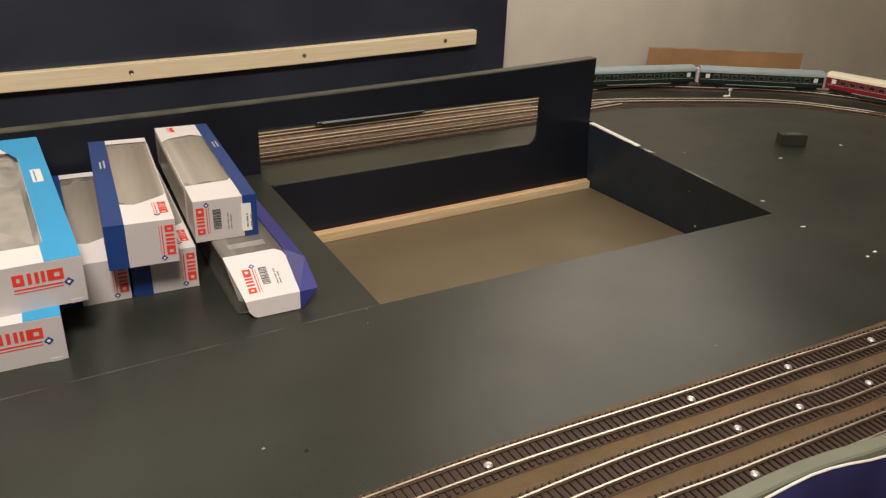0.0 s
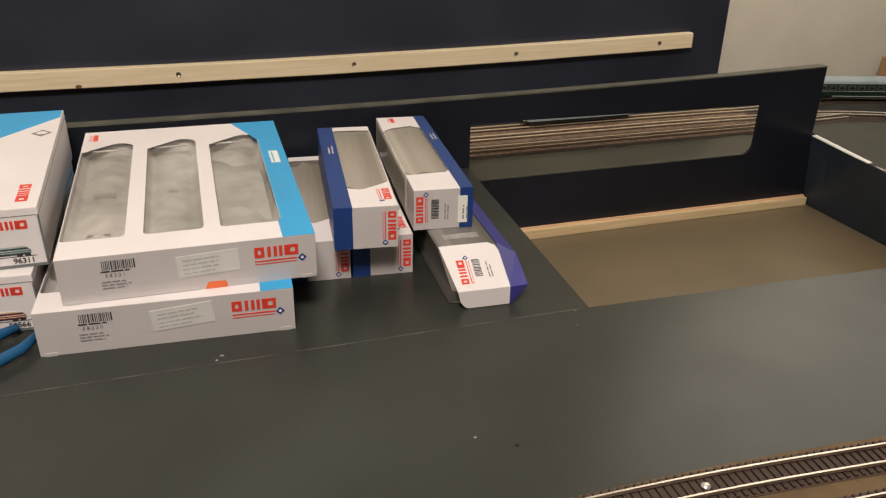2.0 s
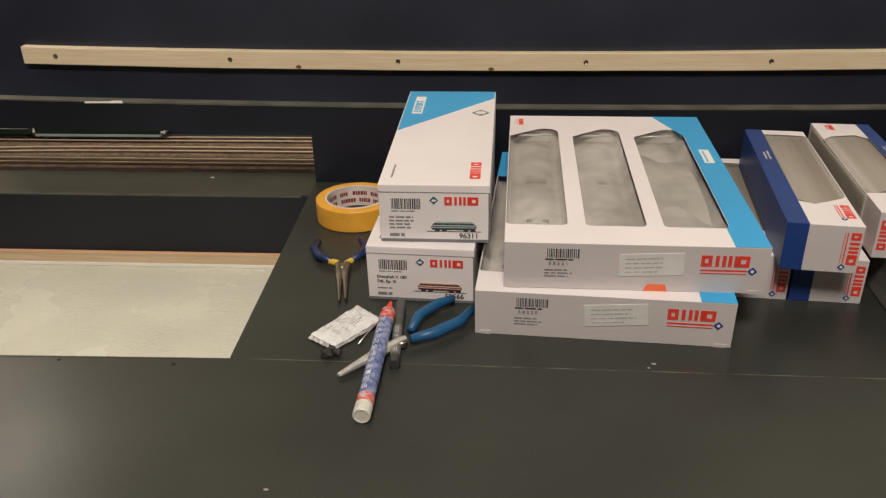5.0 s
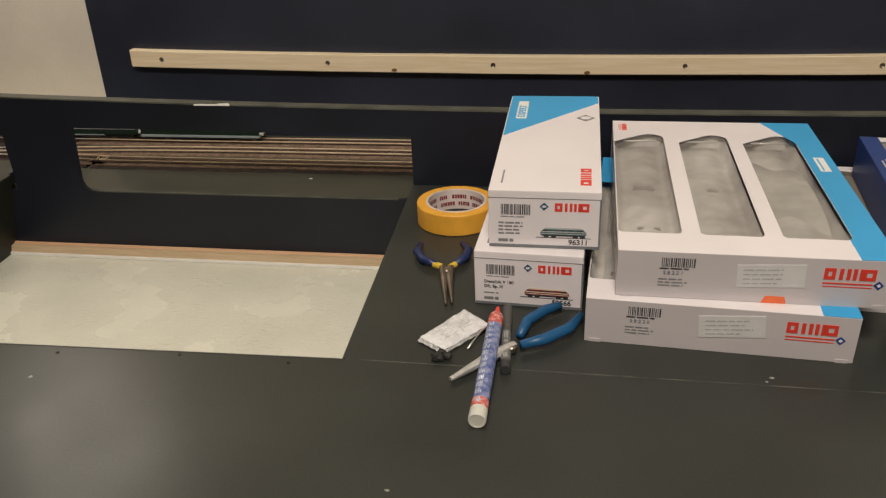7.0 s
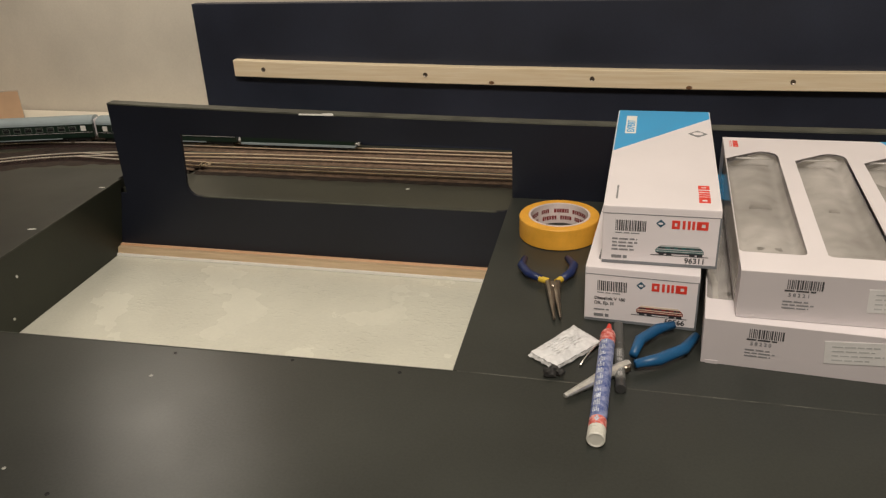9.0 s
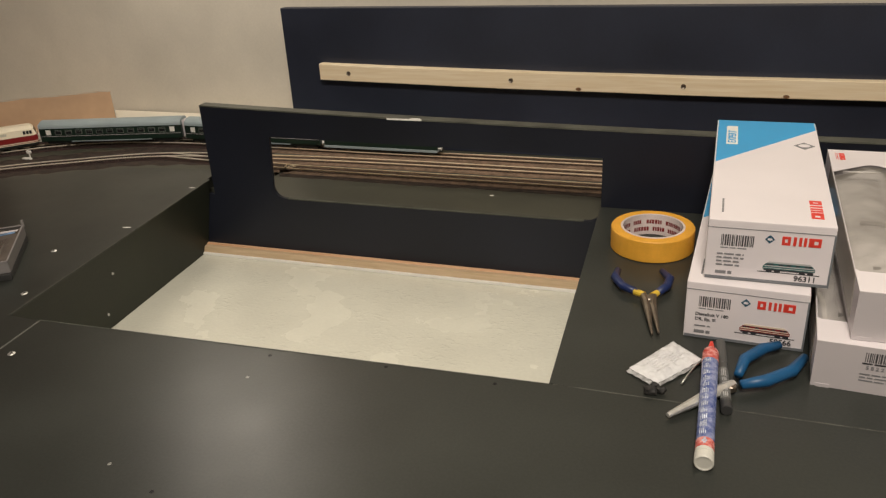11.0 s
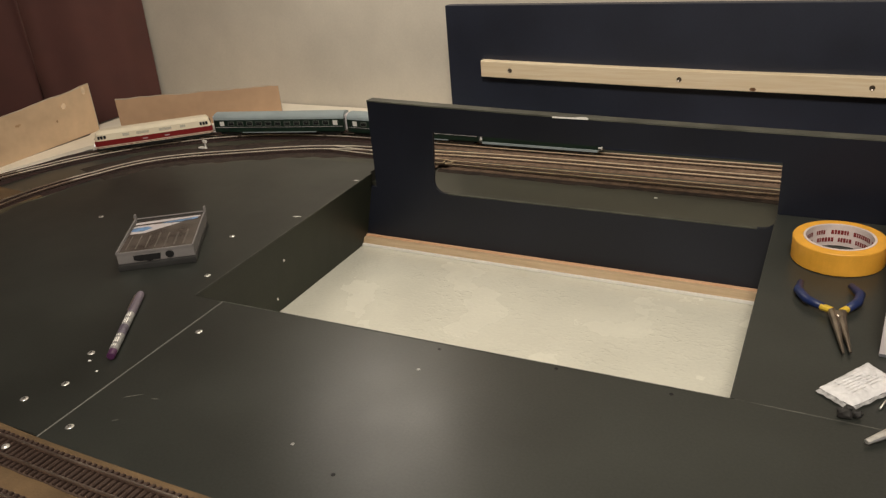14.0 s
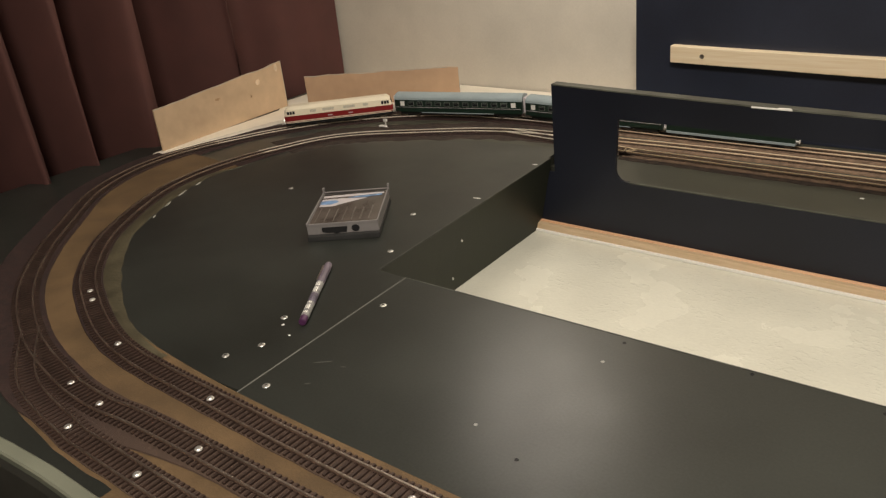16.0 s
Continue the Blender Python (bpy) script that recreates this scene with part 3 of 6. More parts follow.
for x, z in ((-0.545, -0.0095), (-0.250, -0.0105)):
    part("knot", turned([(0, 0.0003), (0.0030, 0.0003), (0.0034, 0)], 16, m=pose(x, -0.0141, sag(x) + z, 90) @ Matrix.Diagonal((1.3, 0.8, 1, 1))), KNOT, bat, "small brown knot")

# ---- tracks ----


def sleeper_mesh():
    bm = block(-0.0012, 0.0012, -0.0150, 0.0150, 0, 0.0020)
    for y in (-0.0083, 0.0083):
        block(-0.0011, 0.0011, y - 0.0018, y + 0.0018, 0.0020, 0.0026, bm=bm)
    me = bpy.data.meshes.new("sleeper")
    bm.to_mesh(me)
    bm.free()
    me.materials.append(SLEEPER)
    return me


SLEEPER_MESH = sleeper_mesh()


def ribbon_mesh(line, left, right, lift, skirt=0.006, wob=0.0, narrow=0.0, start=-1.34):
    bm = bmesh.new()
    rows = []
    for i, p in enumerate(line):
        n = side(line, i)
        w = wob * noise.noise(Vector((p.x * 40, p.y * 40, 3.3)))
        f = 0.0
        if narrow and p.y < 0.9:
            f = min(max((p.x - start) / 0.28, 0), 1) * min(max((0.98 - p.x) / 0.2, 0), 1)
            f = f * f * (3 - 2 * f)
        a, b = p + n * (left + (narrow - left) * f + w), p - n * (right + (narrow - right) * f - w)
        z = height(p.y) + lift
        rows.append([bm.verts.new((q.x, q.y, zz)) for q, zz in ((a + n * 0.003, z - skirt), (a, z), (b, z), (b - n * 0.003, z - skirt))])
    for r0, r1 in zip(rows, rows[1:]):
        for k in range(3):
            bm.faces.new((r0[k], r0[k + 1], r1[k + 1], r1[k]))
    bmesh.ops.recalc_face_normals(bm, faces=bm.faces)
    return bm


def ribbon(line, left, right, lift, mat, name, parent, skirt=0.006, wob=0.0, narrow=0.0, start=-1.34):
    return part(name, ribbon_mesh(line, left, right, lift, skirt, wob, narrow, start), mat, parent)


def track(line, label, near, bed=True, lift=0.0015, bed_half=0.021):
    root = thing("railway_track", pose(0, 0, 0), label, "track", "model tracks")
    if bed:
        runs = []
        for p in line:
            zone = "rear" if p.y > 1.4 and -1.08 < p.x < 0.90 else "curve"
            if not runs or runs[-1][0] != zone:
                runs.append((zone, [runs[-1][1][-1]] if runs else []))
            runs[-1][1].append(p)
        for zone, run in runs:
            if len(run) > 3:
                pair = (bed_half, bed_half) if zone == "rear" else (0.018, 0.0165) if line is INNER else (0.050, 0.020) if line is OUTER else (0.0160, 0.0160)
                if zone == "rear":
                    # Dark ribbon between the rails stands in for the shadow among the sleepers.
                    ribbon(run, 0.0062, 0.0062, lift + 0.0006, SLEEPER_SHADE, "shade_strip", root, skirt=0.0008, wob=0.0006)
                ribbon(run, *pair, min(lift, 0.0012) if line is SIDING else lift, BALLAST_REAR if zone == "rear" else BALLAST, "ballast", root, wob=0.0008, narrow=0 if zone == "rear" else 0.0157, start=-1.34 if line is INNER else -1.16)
    for off in (-0.00825 - 0.0004, 0.00825 + 0.0004):
        bm = bmesh.new()
        rows = []
        for i, p in enumerate(line):
            n = side(line, i)
            z = height(p.y) + lift + 0.0022
            rows.append([bm.verts.new((*(p + n * (off + u))[:], z + v)) for u, v in ((-0.0013, 0), (-0.0005, 0.0006), (-0.0009, 0.0016), (-0.0008, 0.0023), (0.0008, 0.0023), (0.0009, 0.0016), (0.0005, 0.0006), (0.0013, 0))])
        for i, (r0, r1) in enumerate(zip(rows, rows[1:])):
            rear = 0 if line[i].y < 1.30 else 2 if -1.06 < line[i].x < 0.89 else 3
            for k in range(7):
                bm.faces.new((r0[k], r1[k], r1[k + 1], r0[k + 1])).material_index = rear if k in (1, 2, 3, 4, 5) else 1
        bmesh.ops.recalc_face_normals(bm, faces=bm.faces)
        part("rail", bm, [RAIL, RAIL_WEB, RAIL_TAN, RAIL_PALE], root)
    rest = bmesh.new()
    made = 0
    for i, p in enumerate(line[:-1]):
        n = side(line, i)
        m = Matrix.Translation((p.x, p.y, height(p.y) + lift - (0.0021 if p.y > 1.45 and abs(p.x) < 1.1 else 0))) @ Matrix.Rotation(math.atan2(n.y, n.x) - math.pi / 2, 4, "Z")
        if near(p) and made < 300:
            ob = new("sleeper", SLEEPER_MESH)
            ob.parent = root
            ob.matrix_local = m
            made += 1
        else:
            k = len(rest.verts)
            rest.from_mesh(SLEEPER_MESH)
            rest.verts.ensure_lookup_table()
            for v in rest.verts[k:]:
                v.co = m @ v.co
    if len(rest.verts):
        ob = part("sleeper_bed", rest, SLEEPER, root)
        tagged(ob, kind="stuff")
    else:
        rest.free()
    return root


# brown sheet under the front tracks and between the loops on the curve
def roadbed():
    bm = bmesh.new()
    a = [p for p in spline([(0.899, 0.757), (0.605, 0.765), (0.2, 0.793), (-0.3, 0.787), (-0.75, 0.774), (-1.0, 0.772), (-1.19, 0.785)], 0.02)]
    rows = []
    for p in a:
        front = float(np.interp(p.x, [-1.2, -1.0, -0.5, 0.0, 0.36, 0.5, 0.8], [0.592, 0.614, 0.640, 0.658, 0.656, 0.641, 0.618]))
        rows.append([bm.verts.new((p.x, y, z)) for y, z in ((p.y + 0.002, TOP - 0.002), (p.y, TOP + 0.0007), (front, TOP + 0.0007), (front, TOP - 0.03))])
    for r0, r1 in zip(rows, rows[1:]):
        for k in range(3):
            bm.faces.new((r0[k], r0[k + 1], r1[k + 1], r1[k]))
    hub = Vector((-1.10, 1.18))
    rows = []
    for k in range(61):
        t = -math.pi / 2 - 0.17 + (0.07 - math.pi / 2) * k / 60

        def edge(line, off):
            i = min(range(len(line)), key=lambda n: abs(math.remainder(math.atan2(line[n].y - hub.y, line[n].x - hub.x) - t, 2 * math.pi)))
            return line[i] + side(line, i) * off

        a, b = edge(INNER, -0.026), edge(OUTER, 0.004)
        if k < 14:
            b = b + (Vector((b.x, 0.636)) - b) * (1 - k / 14)
        rows.append([bm.verts.new((v.x, v.y, z)) for v, z in ((a, BASE - 0.004), (a, height(a.y) + 0.0003), (b, height(b.y) + 0.0003), (b, BASE - 0.004))])
    for r0, r1 in zip(rows, rows[1:]):
        for k in range(3):
            bm.faces.new((r0[k], r0[k + 1], r1[k + 1], r1[k]))
    bmesh.ops.recalc_face_normals(bm, faces=bm.faces)
    return bm


structure("ground_roadbed", roadbed(), ROADBED, "bare brown fibreboard roadbed under the front tracks", "roadbed")


def filler():
    """Filler smeared from the track up on to the edge of the board."""
    bm = bmesh.new()
    line = [(i, p) for i, p in enumerate(INNER) if p.x < -1.085 and p.y < 1.17]
    rows = []
    for i, p in line:
        n = side(INNER, i)
        lap = edge_gap(p.y) + 0.004 + 0.0018 * noise.noise(Vector((p.x * 30, p.y * 30, 1.7)))
        a, b, c = p - n * 0.0155, p - n * (lap - 0.006), p - n * lap
        z = height(p.y)
        rows.append([bm.verts.new((q.x, q.y, h)) for q, h in ((a, z + 0.0005), (a * 0.5 + b * 0.5, (z + TOP) / 2 + 0.0012), (b, TOP + 0.0012), (c, TOP + 0.0002))])
    for r0, r1 in zip(rows, rows[1:]):
        for k in range(3):
            bm.faces.new((r0[k], r0[k + 1], r1[k + 1], r1[k]))
    bmesh.ops.recalc_face_normals(bm, faces=bm.faces)
    return bm


structure("trim_smear", filler(), material("grey_green_filler", (0.066, 0.057, 0.034), 0.6, spread=0.30, scale=30, bump=0.5, fine=250), "olive-grey filler smeared between the inner track and the board", "filler", smooth=True)


DARK_BED = material("loose_dark_ballast", (0.030, 0.020, 0.015), 0.9, spread=0.6, scale=110, bump=0.8)
for nm, keep in (("west", lambda p: p.y > 1.34 and p.x < -1.055), ("east", lambda p: p.y > 1.25 and p.x > 0.90)):
    structure("trim_ballast_" + nm, ribbon_mesh([p for p in INNER if keep(p)], 0.062 if nm == "west" else 0.040, 0.042, 0.0002, 0.003, 0.009), DARK_BED, "loose dark ballast spilled beside the rear curve", "ballast")


structure("trim_siding_edge", ribbon_mesh([p for p in SIDING if p.x < -0.945], -0.0200, 0.046, 0.0010, 0.003, 0.0015), BLACK, "dark painted border outside the siding", "border")


def in_front(p):
    return p.y < 0.80 and -1.22 < p.x < 0.75


track(INNER, "model railway loop with brown sleepers and shiny rails", in_front)
track(OUTER, "outer model railway loop with brown sleepers and shiny rails", in_front, lift=0.0020)
track(SIDING, "front siding with brown sleepers and shiny rails", in_front, lift=0.0011)
structure("trim_ballast", ribbon_mesh([p for p in YARD if -1.06 < p.x < 0.90], -0.018, 0.033, 0.0006, 0.003, 0.004), DARK_BED, "loose dark ballast along the front of the yard", "ballast")
track(YARD, "rear yard track with brown sleepers behind the fascia", lambda p: abs(p.x + 0.71) < 0.25, lift=0.0011)

# small screws that hold the front tracks
screw_bm = turned([(0, 0.0019), (0.0012, 0.0020), (0.0024, 0.0017), (0.0033, 0.0009), (0.0037, 0.0002), (0.0037, 0)], 16)
SCREW_MESH = bpy.data.meshes.new("screw")
screw_bm.to_mesh(SCREW_MESH)
screw_bm.free()
SCREW_MESH.materials.append(SCREW)


def small_screw(x, y, z):
    ob = new("screw", SCREW_MESH)
    ob.matrix_world = pose(x, y, z)
    return tagged(ob, "small bright pan head screw holding the track", "screw", "track screws")


for x, y in ((0.206, 0.774), (0.402, 0.760), (0.517, 0.752), (0.630, 0.744), (0.405, 0.714), (0.474, 0.708), (0.560, 0.701), (0.373, 0.671), (-0.982, 0.750), (-1.152, 0.758), (-1.275, 0.797), (-1.300, 0.808),
             (-0.930, 0.701), (-1.066, 0.690), (-1.124, 0.693), (-0.946, 0.655), (-1.058, 0.656), (-0.745, 0.752)):
    small_screw(x, y, height(y) + 0.0032)

# ---- cartons ----
FRONT = Matrix(((1, 0, 0, 0), (0, 0, -1, 0), (0, 1, 0, 0), (0, 0, 0, 1)))


def on_top(h):
    return Matrix.Translation((0, 0, h))


def on_front():
    return FRONT.copy()


def on_right(w):
    return Matrix(((0, 0, 1, w), (1, 0, 0, 0), (0, 1, 0, 0), (0, 0, 0, 1)))


def on_left():
    return Matrix(((0, 0, -1, 0), (-1, 0, 0, 0), (0, 1, 0, 0), (0, 0, 0, 1)))


def decal(name, shapes, mat, plane, parent, lift=0.00035, label=""):
    """Flat printed shapes on one face of a thing; each shape is an outline in the face's own two directions."""
    bm = bmesh.new()
    for s in shapes:
        prism(s, -0.00005, lift, bm)
    bmesh.ops.transform(bm, matrix=plane, verts=bm.verts)
    ob = part(name, bm, mat, parent, label)
    if len(shapes) > 3:
        tagged(ob, kind="stuff")
    return ob


def rect(u, v, w, h):
    return [(u, v), (u + w, v), (u + w, v + h), (u, v + h)]


def spin(shapes, u, v, degrees):
    c, s = math.cos(radians(degrees)), math.sin(radians(degrees))
    return [[(u + x * c - y * s, v + x * s + y * c) for x, y in sh] for sh in shapes]


def logo(parent, plane, u, v, length, turn=0, diamond=True, rule=True):
    """The maker's mark as plain red blocks over a double line, with a small blue lozenge."""
    h = length * 0.225
    t = h * 0.29
    blocks = []
    for x, w in ((0, 0.19), (0.63, 0.22)):
        x, w = x * length, w * length
        blocks += [rect(x, 0, t, h), rect(x + w - t, 0, t, h), rect(x + t, h - t, w - 2 * t, t), rect(x + t, 0, w - 2 * t, t)]
    blocks += [rect(0.25 * length, 0, t, h), rect(0.37 * length, 0, t, h), rect(0.37 * length + 1.6 * t, 0, t, h), rect(0.37 * length + 3.2 * t, 0, t, h)]
    if rule:
        blocks += [rect(0, -h * 0.40, length * 0.82, h * 0.12), rect(0, -h * 0.66, length * 0.82, h * 0.07)]
    decal("brand_mark", spin(blocks, u, v, turn), RED, plane, parent, label="red brand mark")
    if diamond:
        r = h * 0.38
        x, y = length * 0.92, -h * 0.36
        decal("lozenge", spin([[(x - r, y), (x, y - r), (x + r, y), (x, y + r)]], u, v, turn), NAVY, plane, parent, lift=0.0005, label="small blue lozenge")
        r *= 0.45
        decal("lozenge_centre", spin([[(x - r, y), (x, y - r), (x + r, y), (x, y + r)]], u, v, turn), CARD, plane, parent, lift=0.0007)


def barcode(parent, plane, u, v, w, h, seed, turn=0, digits=""):
    rng = random.Random(seed)
    x, bars = 0.0, []
    while x < w:
        t = rng.choice((0.0006, 0.0009, 0.0013))
        bars.append(rect(x, 0, t, h))
        x += t + rng.choice((0.0006, 0.0009))
    decal("barcode", spin(bars, u, v, turn), BAR_INK, plane, parent, label="black barcode")


def lines(parent, plane, u, v, w, rows, step, seed, turn=0, mat=None, thick=0.4):
    rng = random.Random(seed)
    bars = []
    for r in range(rows):
        x, end = 0.0, w * rng.uniform(0.6, 1.0)
        while x < end:
            l = min(rng.uniform(0.004, 0.010), end - x)
            bars.append(rect(x, -r * step, max(l, 0.001), step * thick))
            x += l + 0.0013
    decal("small_print", spin(bars, u, v, turn), mat or INK_GREY, plane, parent)


def lettering(text, size, mat, plane, parent, u, v, turn=0, name="lettering"):
    cu = bpy.data.curves.new(name, "FONT")
    cu.body, cu.size, cu.extrude, cu.offset = text, size, 0.00015, size * 0.018
    tmp = bpy.data.objects.new(name, cu)
    scene.collection.objects.link(tmp)
    bpy.context.view_layer.update()
    me = bpy.data.meshes.new_from_object(tmp.evaluated_get(bpy.context.evaluated_depsgraph_get()))
    bpy.data.objects.remove(tmp)
    me.transform(plane @ Matrix.Translation((u, v, 0.0002)) @ Matrix.Rotation(radians(turn), 4, "Z"))
    me.materials.clear()
    me.materials.append(mat)
    ob = new(name, me)
    ob.parent = parent
    return ob


def loco_carton(m, label, number, words, train_colour):
    w, d, h = 0.101, 0.264, 0.0575
    root = thing("loco_carton", m, label, "carton box", "locomotive cartons")
    part("carton_body", block(0, w, 0, d, 0, h, 0.0012), CARD, root)
    part("lid_seam", block(-0.0003, w + 0.0003, -0.0003, d + 0.0003, h - 0.0075, h - 0.0069), INK_GREY, root)
    # Two slate strips draw the shadow lines of the folded edge and corner.
    part("base_shadow", block(0.0005, w - 0.0005, -0.0005, 0.002, 0.0003, 0.0030), SHADOW_CARD, root, "slate grey shadow line along the folded lower edge")
    part("corner_shadow", block(w - 0.0012, w + 0.0003, -0.0005, 0.001, 0.0003, h - 0.0076), SHADOW_CARD, root, "slate grey shadow line along the folded corner")
    top, front = on_top(h), on_front()
    decal("cyan_print", [[(0.0012, d - 0.129), (w - 0.0012, d - 0.024), (w - 0.0012, d - 0.0012), (0.0012, d - 0.0012)]], CYAN, top, root, label="bright cyan printed corner")
    decal("series_tag", [rect(0.0102, 0.186, 0.0115, 0.057)], LABEL, top, root, lift=0.0005, label="white tag with the series name")
    lettering("EXPERT", 0.0112, CYAN, top @ Matrix.Translation((0, 0, 0.0004)), root, 0.0197, 0.190, 90)
    decal("lozenge", [[(w - 0.025, 0.190), (w - 0.015, 0.180), (w - 0.005, 0.190), (w - 0.015, 0.200)]], INK_GREY, top, root, label="dark lozenge mark")
    decal("lozenge_centre", [[(w - 0.021, 0.190), (w - 0.018, 0.186), (w - 0.012, 0.186), (w - 0.009, 0.190), (w - 0.012, 0.194), (w - 0.018, 0.194)]], CARD, top, root, lift=0.0006)
    logo(root, top, w - 0.019, 0.052, 0.044, -90, False, False)
    lines(root, top, 0.010, 0.045, 0.034, 1, 0.004, 5, -90)
    logo(root, front, 0.060, h - 0.0195, 0.036, 0, False, False)
    r, x, y = 0.0040, 0.0505, h - 0.0150
    decal("lozenge", [[(x - r, y), (x, y - r), (x + r, y), (x, y + r)]], SLATE, front, root, label="slate blue lozenge mark")
    barcode(root, front, 0.0115, h - 0.024, 0.027, 0.0105, 3)
    lines(root, front, 0.0115, h - 0.0265, 0.027, 1, 0.0022, 9)
    if words:
        for k, t in enumerate(words):
            lettering(t, 0.0044, INK, front, root, 0.009, 0.0240 - 0.0052 * k)
        lines(root, front, 0.009, 0.0125, 0.020, 1, 0.003, 8)
    else:
        lines(root, front, 0.009, 0.0245, 0.030, 4, 0.0036, 7, mat=INK_GREY, thick=0.42)
    lines(root, front, 0.009, 0.0055, 0.015, 1, 0.005, 6, mat=INK_GREY, thick=0.6)
    lettering(number, 0.0072, INK, front, root, 0.0730, 0.0044)
    # small picture of the engine
    x0, x1 = 0.0475, 0.0890
    pale = INK_PALE if train_colour is TEAL else CREAM_PRINT
    decal("picture_roof", [[(x0 + 0.0030, 0.0198), (x1 - 0.0030, 0.0198), (x1 - 0.0045, 0.0214), (x0 + 0.0045, 0.0214)]], pale, front, root, lift=0.0004)
    decal("picture_body", [[(x0, 0.0140), (x1, 0.0140), (x1, 0.0166), (x1 - 0.0028, 0.0198), (x0 + 0.0028, 0.0198), (x0, 0.0166)]], train_colour, front, root, label="printed picture of an engine")
    decal("picture_stripe", [rect(x0 + 0.0004, 0.0150, x1 - x0 - 0.0008, 0.0006), [(x0 + 0.0008, 0.0168), (x1 - 0.0008, 0.0168), (x1 - 0.0016, 0.0177), (x0 + 0.0016, 0.0177)]], pale, front, root, lift=0.0005)
    decal("picture_windows", [rect(x0 + u, 0.0179, v, 0.0014) for u, v in ((0.0030, 0.0024), (0.0062, 0.0020), (0.0130, 0.0030), (0.0190, 0.0034), (0.0262, 0.0030), (0.0334, 0.0020), (0.0362, 0.0024))], INK, front, root, lift=0.0005)
    decal("picture_frame", [rect(x0 - 0.004, 0.0108, x1 - x0 + 0.008, 0.0005), rect(x0 + 0.001, 0.0128, x1 - x0 - 0.002, 0.0014)] + [rect(x0 + 0.003 + 0.0066 * k, 0.0111, 0.0046, 0.0020) for k in (0, 1, 4, 5)], INK, front, root)
    decal("lozenge_centre", [[(0.0505 - 0.0022, h - 0.0150), (0.0495, h - 0.0150 - 0.0011), (0.0515, h - 0.0150 - 0.0011), (0.0527, h - 0.0150), (0.0515, h - 0.0150 + 0.0011), (0.0495, h - 0.0150 + 0.0011)]], CARD, front, root, lift=0.0006)
    return root


CREAM_PRINT = material("cream_print", (0.62, 0.52, 0.42), 0.45)
TEAL = material("teal_print", (0.03, 0.115, 0.115), 0.45)
DEEP_RED = material("deep_red_print", (0.20, 0.018, 0.018), 0.45)
loco_carton(pose(-0.3552, 1.1395, TOP, rx=2.9, rz=-3.2), "white locomotive carton lying under another on the dark board", "59566", ("Diesellok V 180", "DR, Ep. III"), DEEP_RED)
loco_carton(pose(-0.342, 1.1460, TOP + 0.0584, rx=2.9, rz=-0.3), "white and cyan locomotive carton stacked on another", "96311", (), TEAL)


def framed_top(w, d, h, holes, parent, mat, name="top_sheet"):
    """The lid of a carton with its window cut-outs."""
    bm = bmesh.new()
    edges = []
    for loop in [[(0, 0), (w, 0), (w, d), (0, d)]] + holes:
        vs = [bm.verts.new((x, y, h - 0.0006)) for x, y in loop]
        edges += [bm.edges.new((vs[i], vs[(i + 1) % len(vs)])) for i in range(len(vs))]
    bmesh.ops.triangle_fill(bm, use_beauty=True, use_dissolve=False, edges=edges, normal=(0, 0, 1))
    geo = bmesh.ops.extrude_face_region(bm, geom=bm.faces[:])
    bmesh.ops.translate(bm, vec=(0, 0, 0.0006), verts=[v for v in geo["geom"] if isinstance(v, bmesh.types.BMVert)])
    bmesh.ops.recalc_face_normals(bm, faces=bm.faces)
    return part(name, bm, mat, parent)


def blister(x0, x1, y0, y1, z, deep, seed, parent):
    """A vacuum formed tray: a trough with rounded ends, ribs and crumples."""
    bm = bmesh.new()
    nx, ny = 14, 48
    g = []
    for j in range(ny + 1):
        row = []
        for i in range(nx + 1):
            u, v = i / nx, j / ny
            e = min(1, min(u, 1 - u) / 0.12) * min(1, min(v, 1 - v) / 0.04)
            crown = max(0.0, math.cos((u - 0.5) * math.pi * 1.15)) ** 0.8 * min(1, min(v, 1 - v) / 0.08)
            step = 0.05 * math.tanh(7 * math.sin(v * 6.2 + seed * 0.7 + 0.25 * (u - 0.5)))
            n = noise.noise(Vector((u * 2.2 + seed, v * 5, seed * 1.7)))
            row.append(bm.verts.new((x0 + (x1 - x0) * u, y0 + (y1 - y0) * v, z - deep * (e ** 0.7) * (0.80 - 0.40 * crown + step + 0.05 * n))))
        g.append(row)
    for j in range(ny):
        for i in range(nx):
            bm.faces.new((g[j][i], g[j][i + 1], g[j + 1][i + 1], g[j + 1][i]))
    return part("blister_tray", bm, BLISTER, parent, "clear crumpled blister tray", smooth=True)


def film_sheet(x0, x1, y0, y1, z, parent, seed=1, sagging=0.0045):
    """Thin film glued under a cut-out, hanging slack and creased."""
    bm = bmesh.new()
    nx, ny = 8, 24
    g = [[bm.verts.new((x0 + (x1 - x0) * i / nx, y0 + (y1 - y0) * j / ny, z - sagging * math.sin(math.pi * j / ny) + 0.0011 * noise.noise(Vector((i * 0.45, j * 0.30, seed))))) for i in range(nx + 1)] for j in range(ny + 1)]
    for j in range(ny):
        for i in range(nx):
            bm.faces.new((g[j][i], g[j][i + 1], g[j + 1][i + 1], g[j + 1][i]))
    ob = part("window_film", bm, FILM, parent, "thin clear window film", smooth=True)
    ob.visible_shadow = False
    return ob


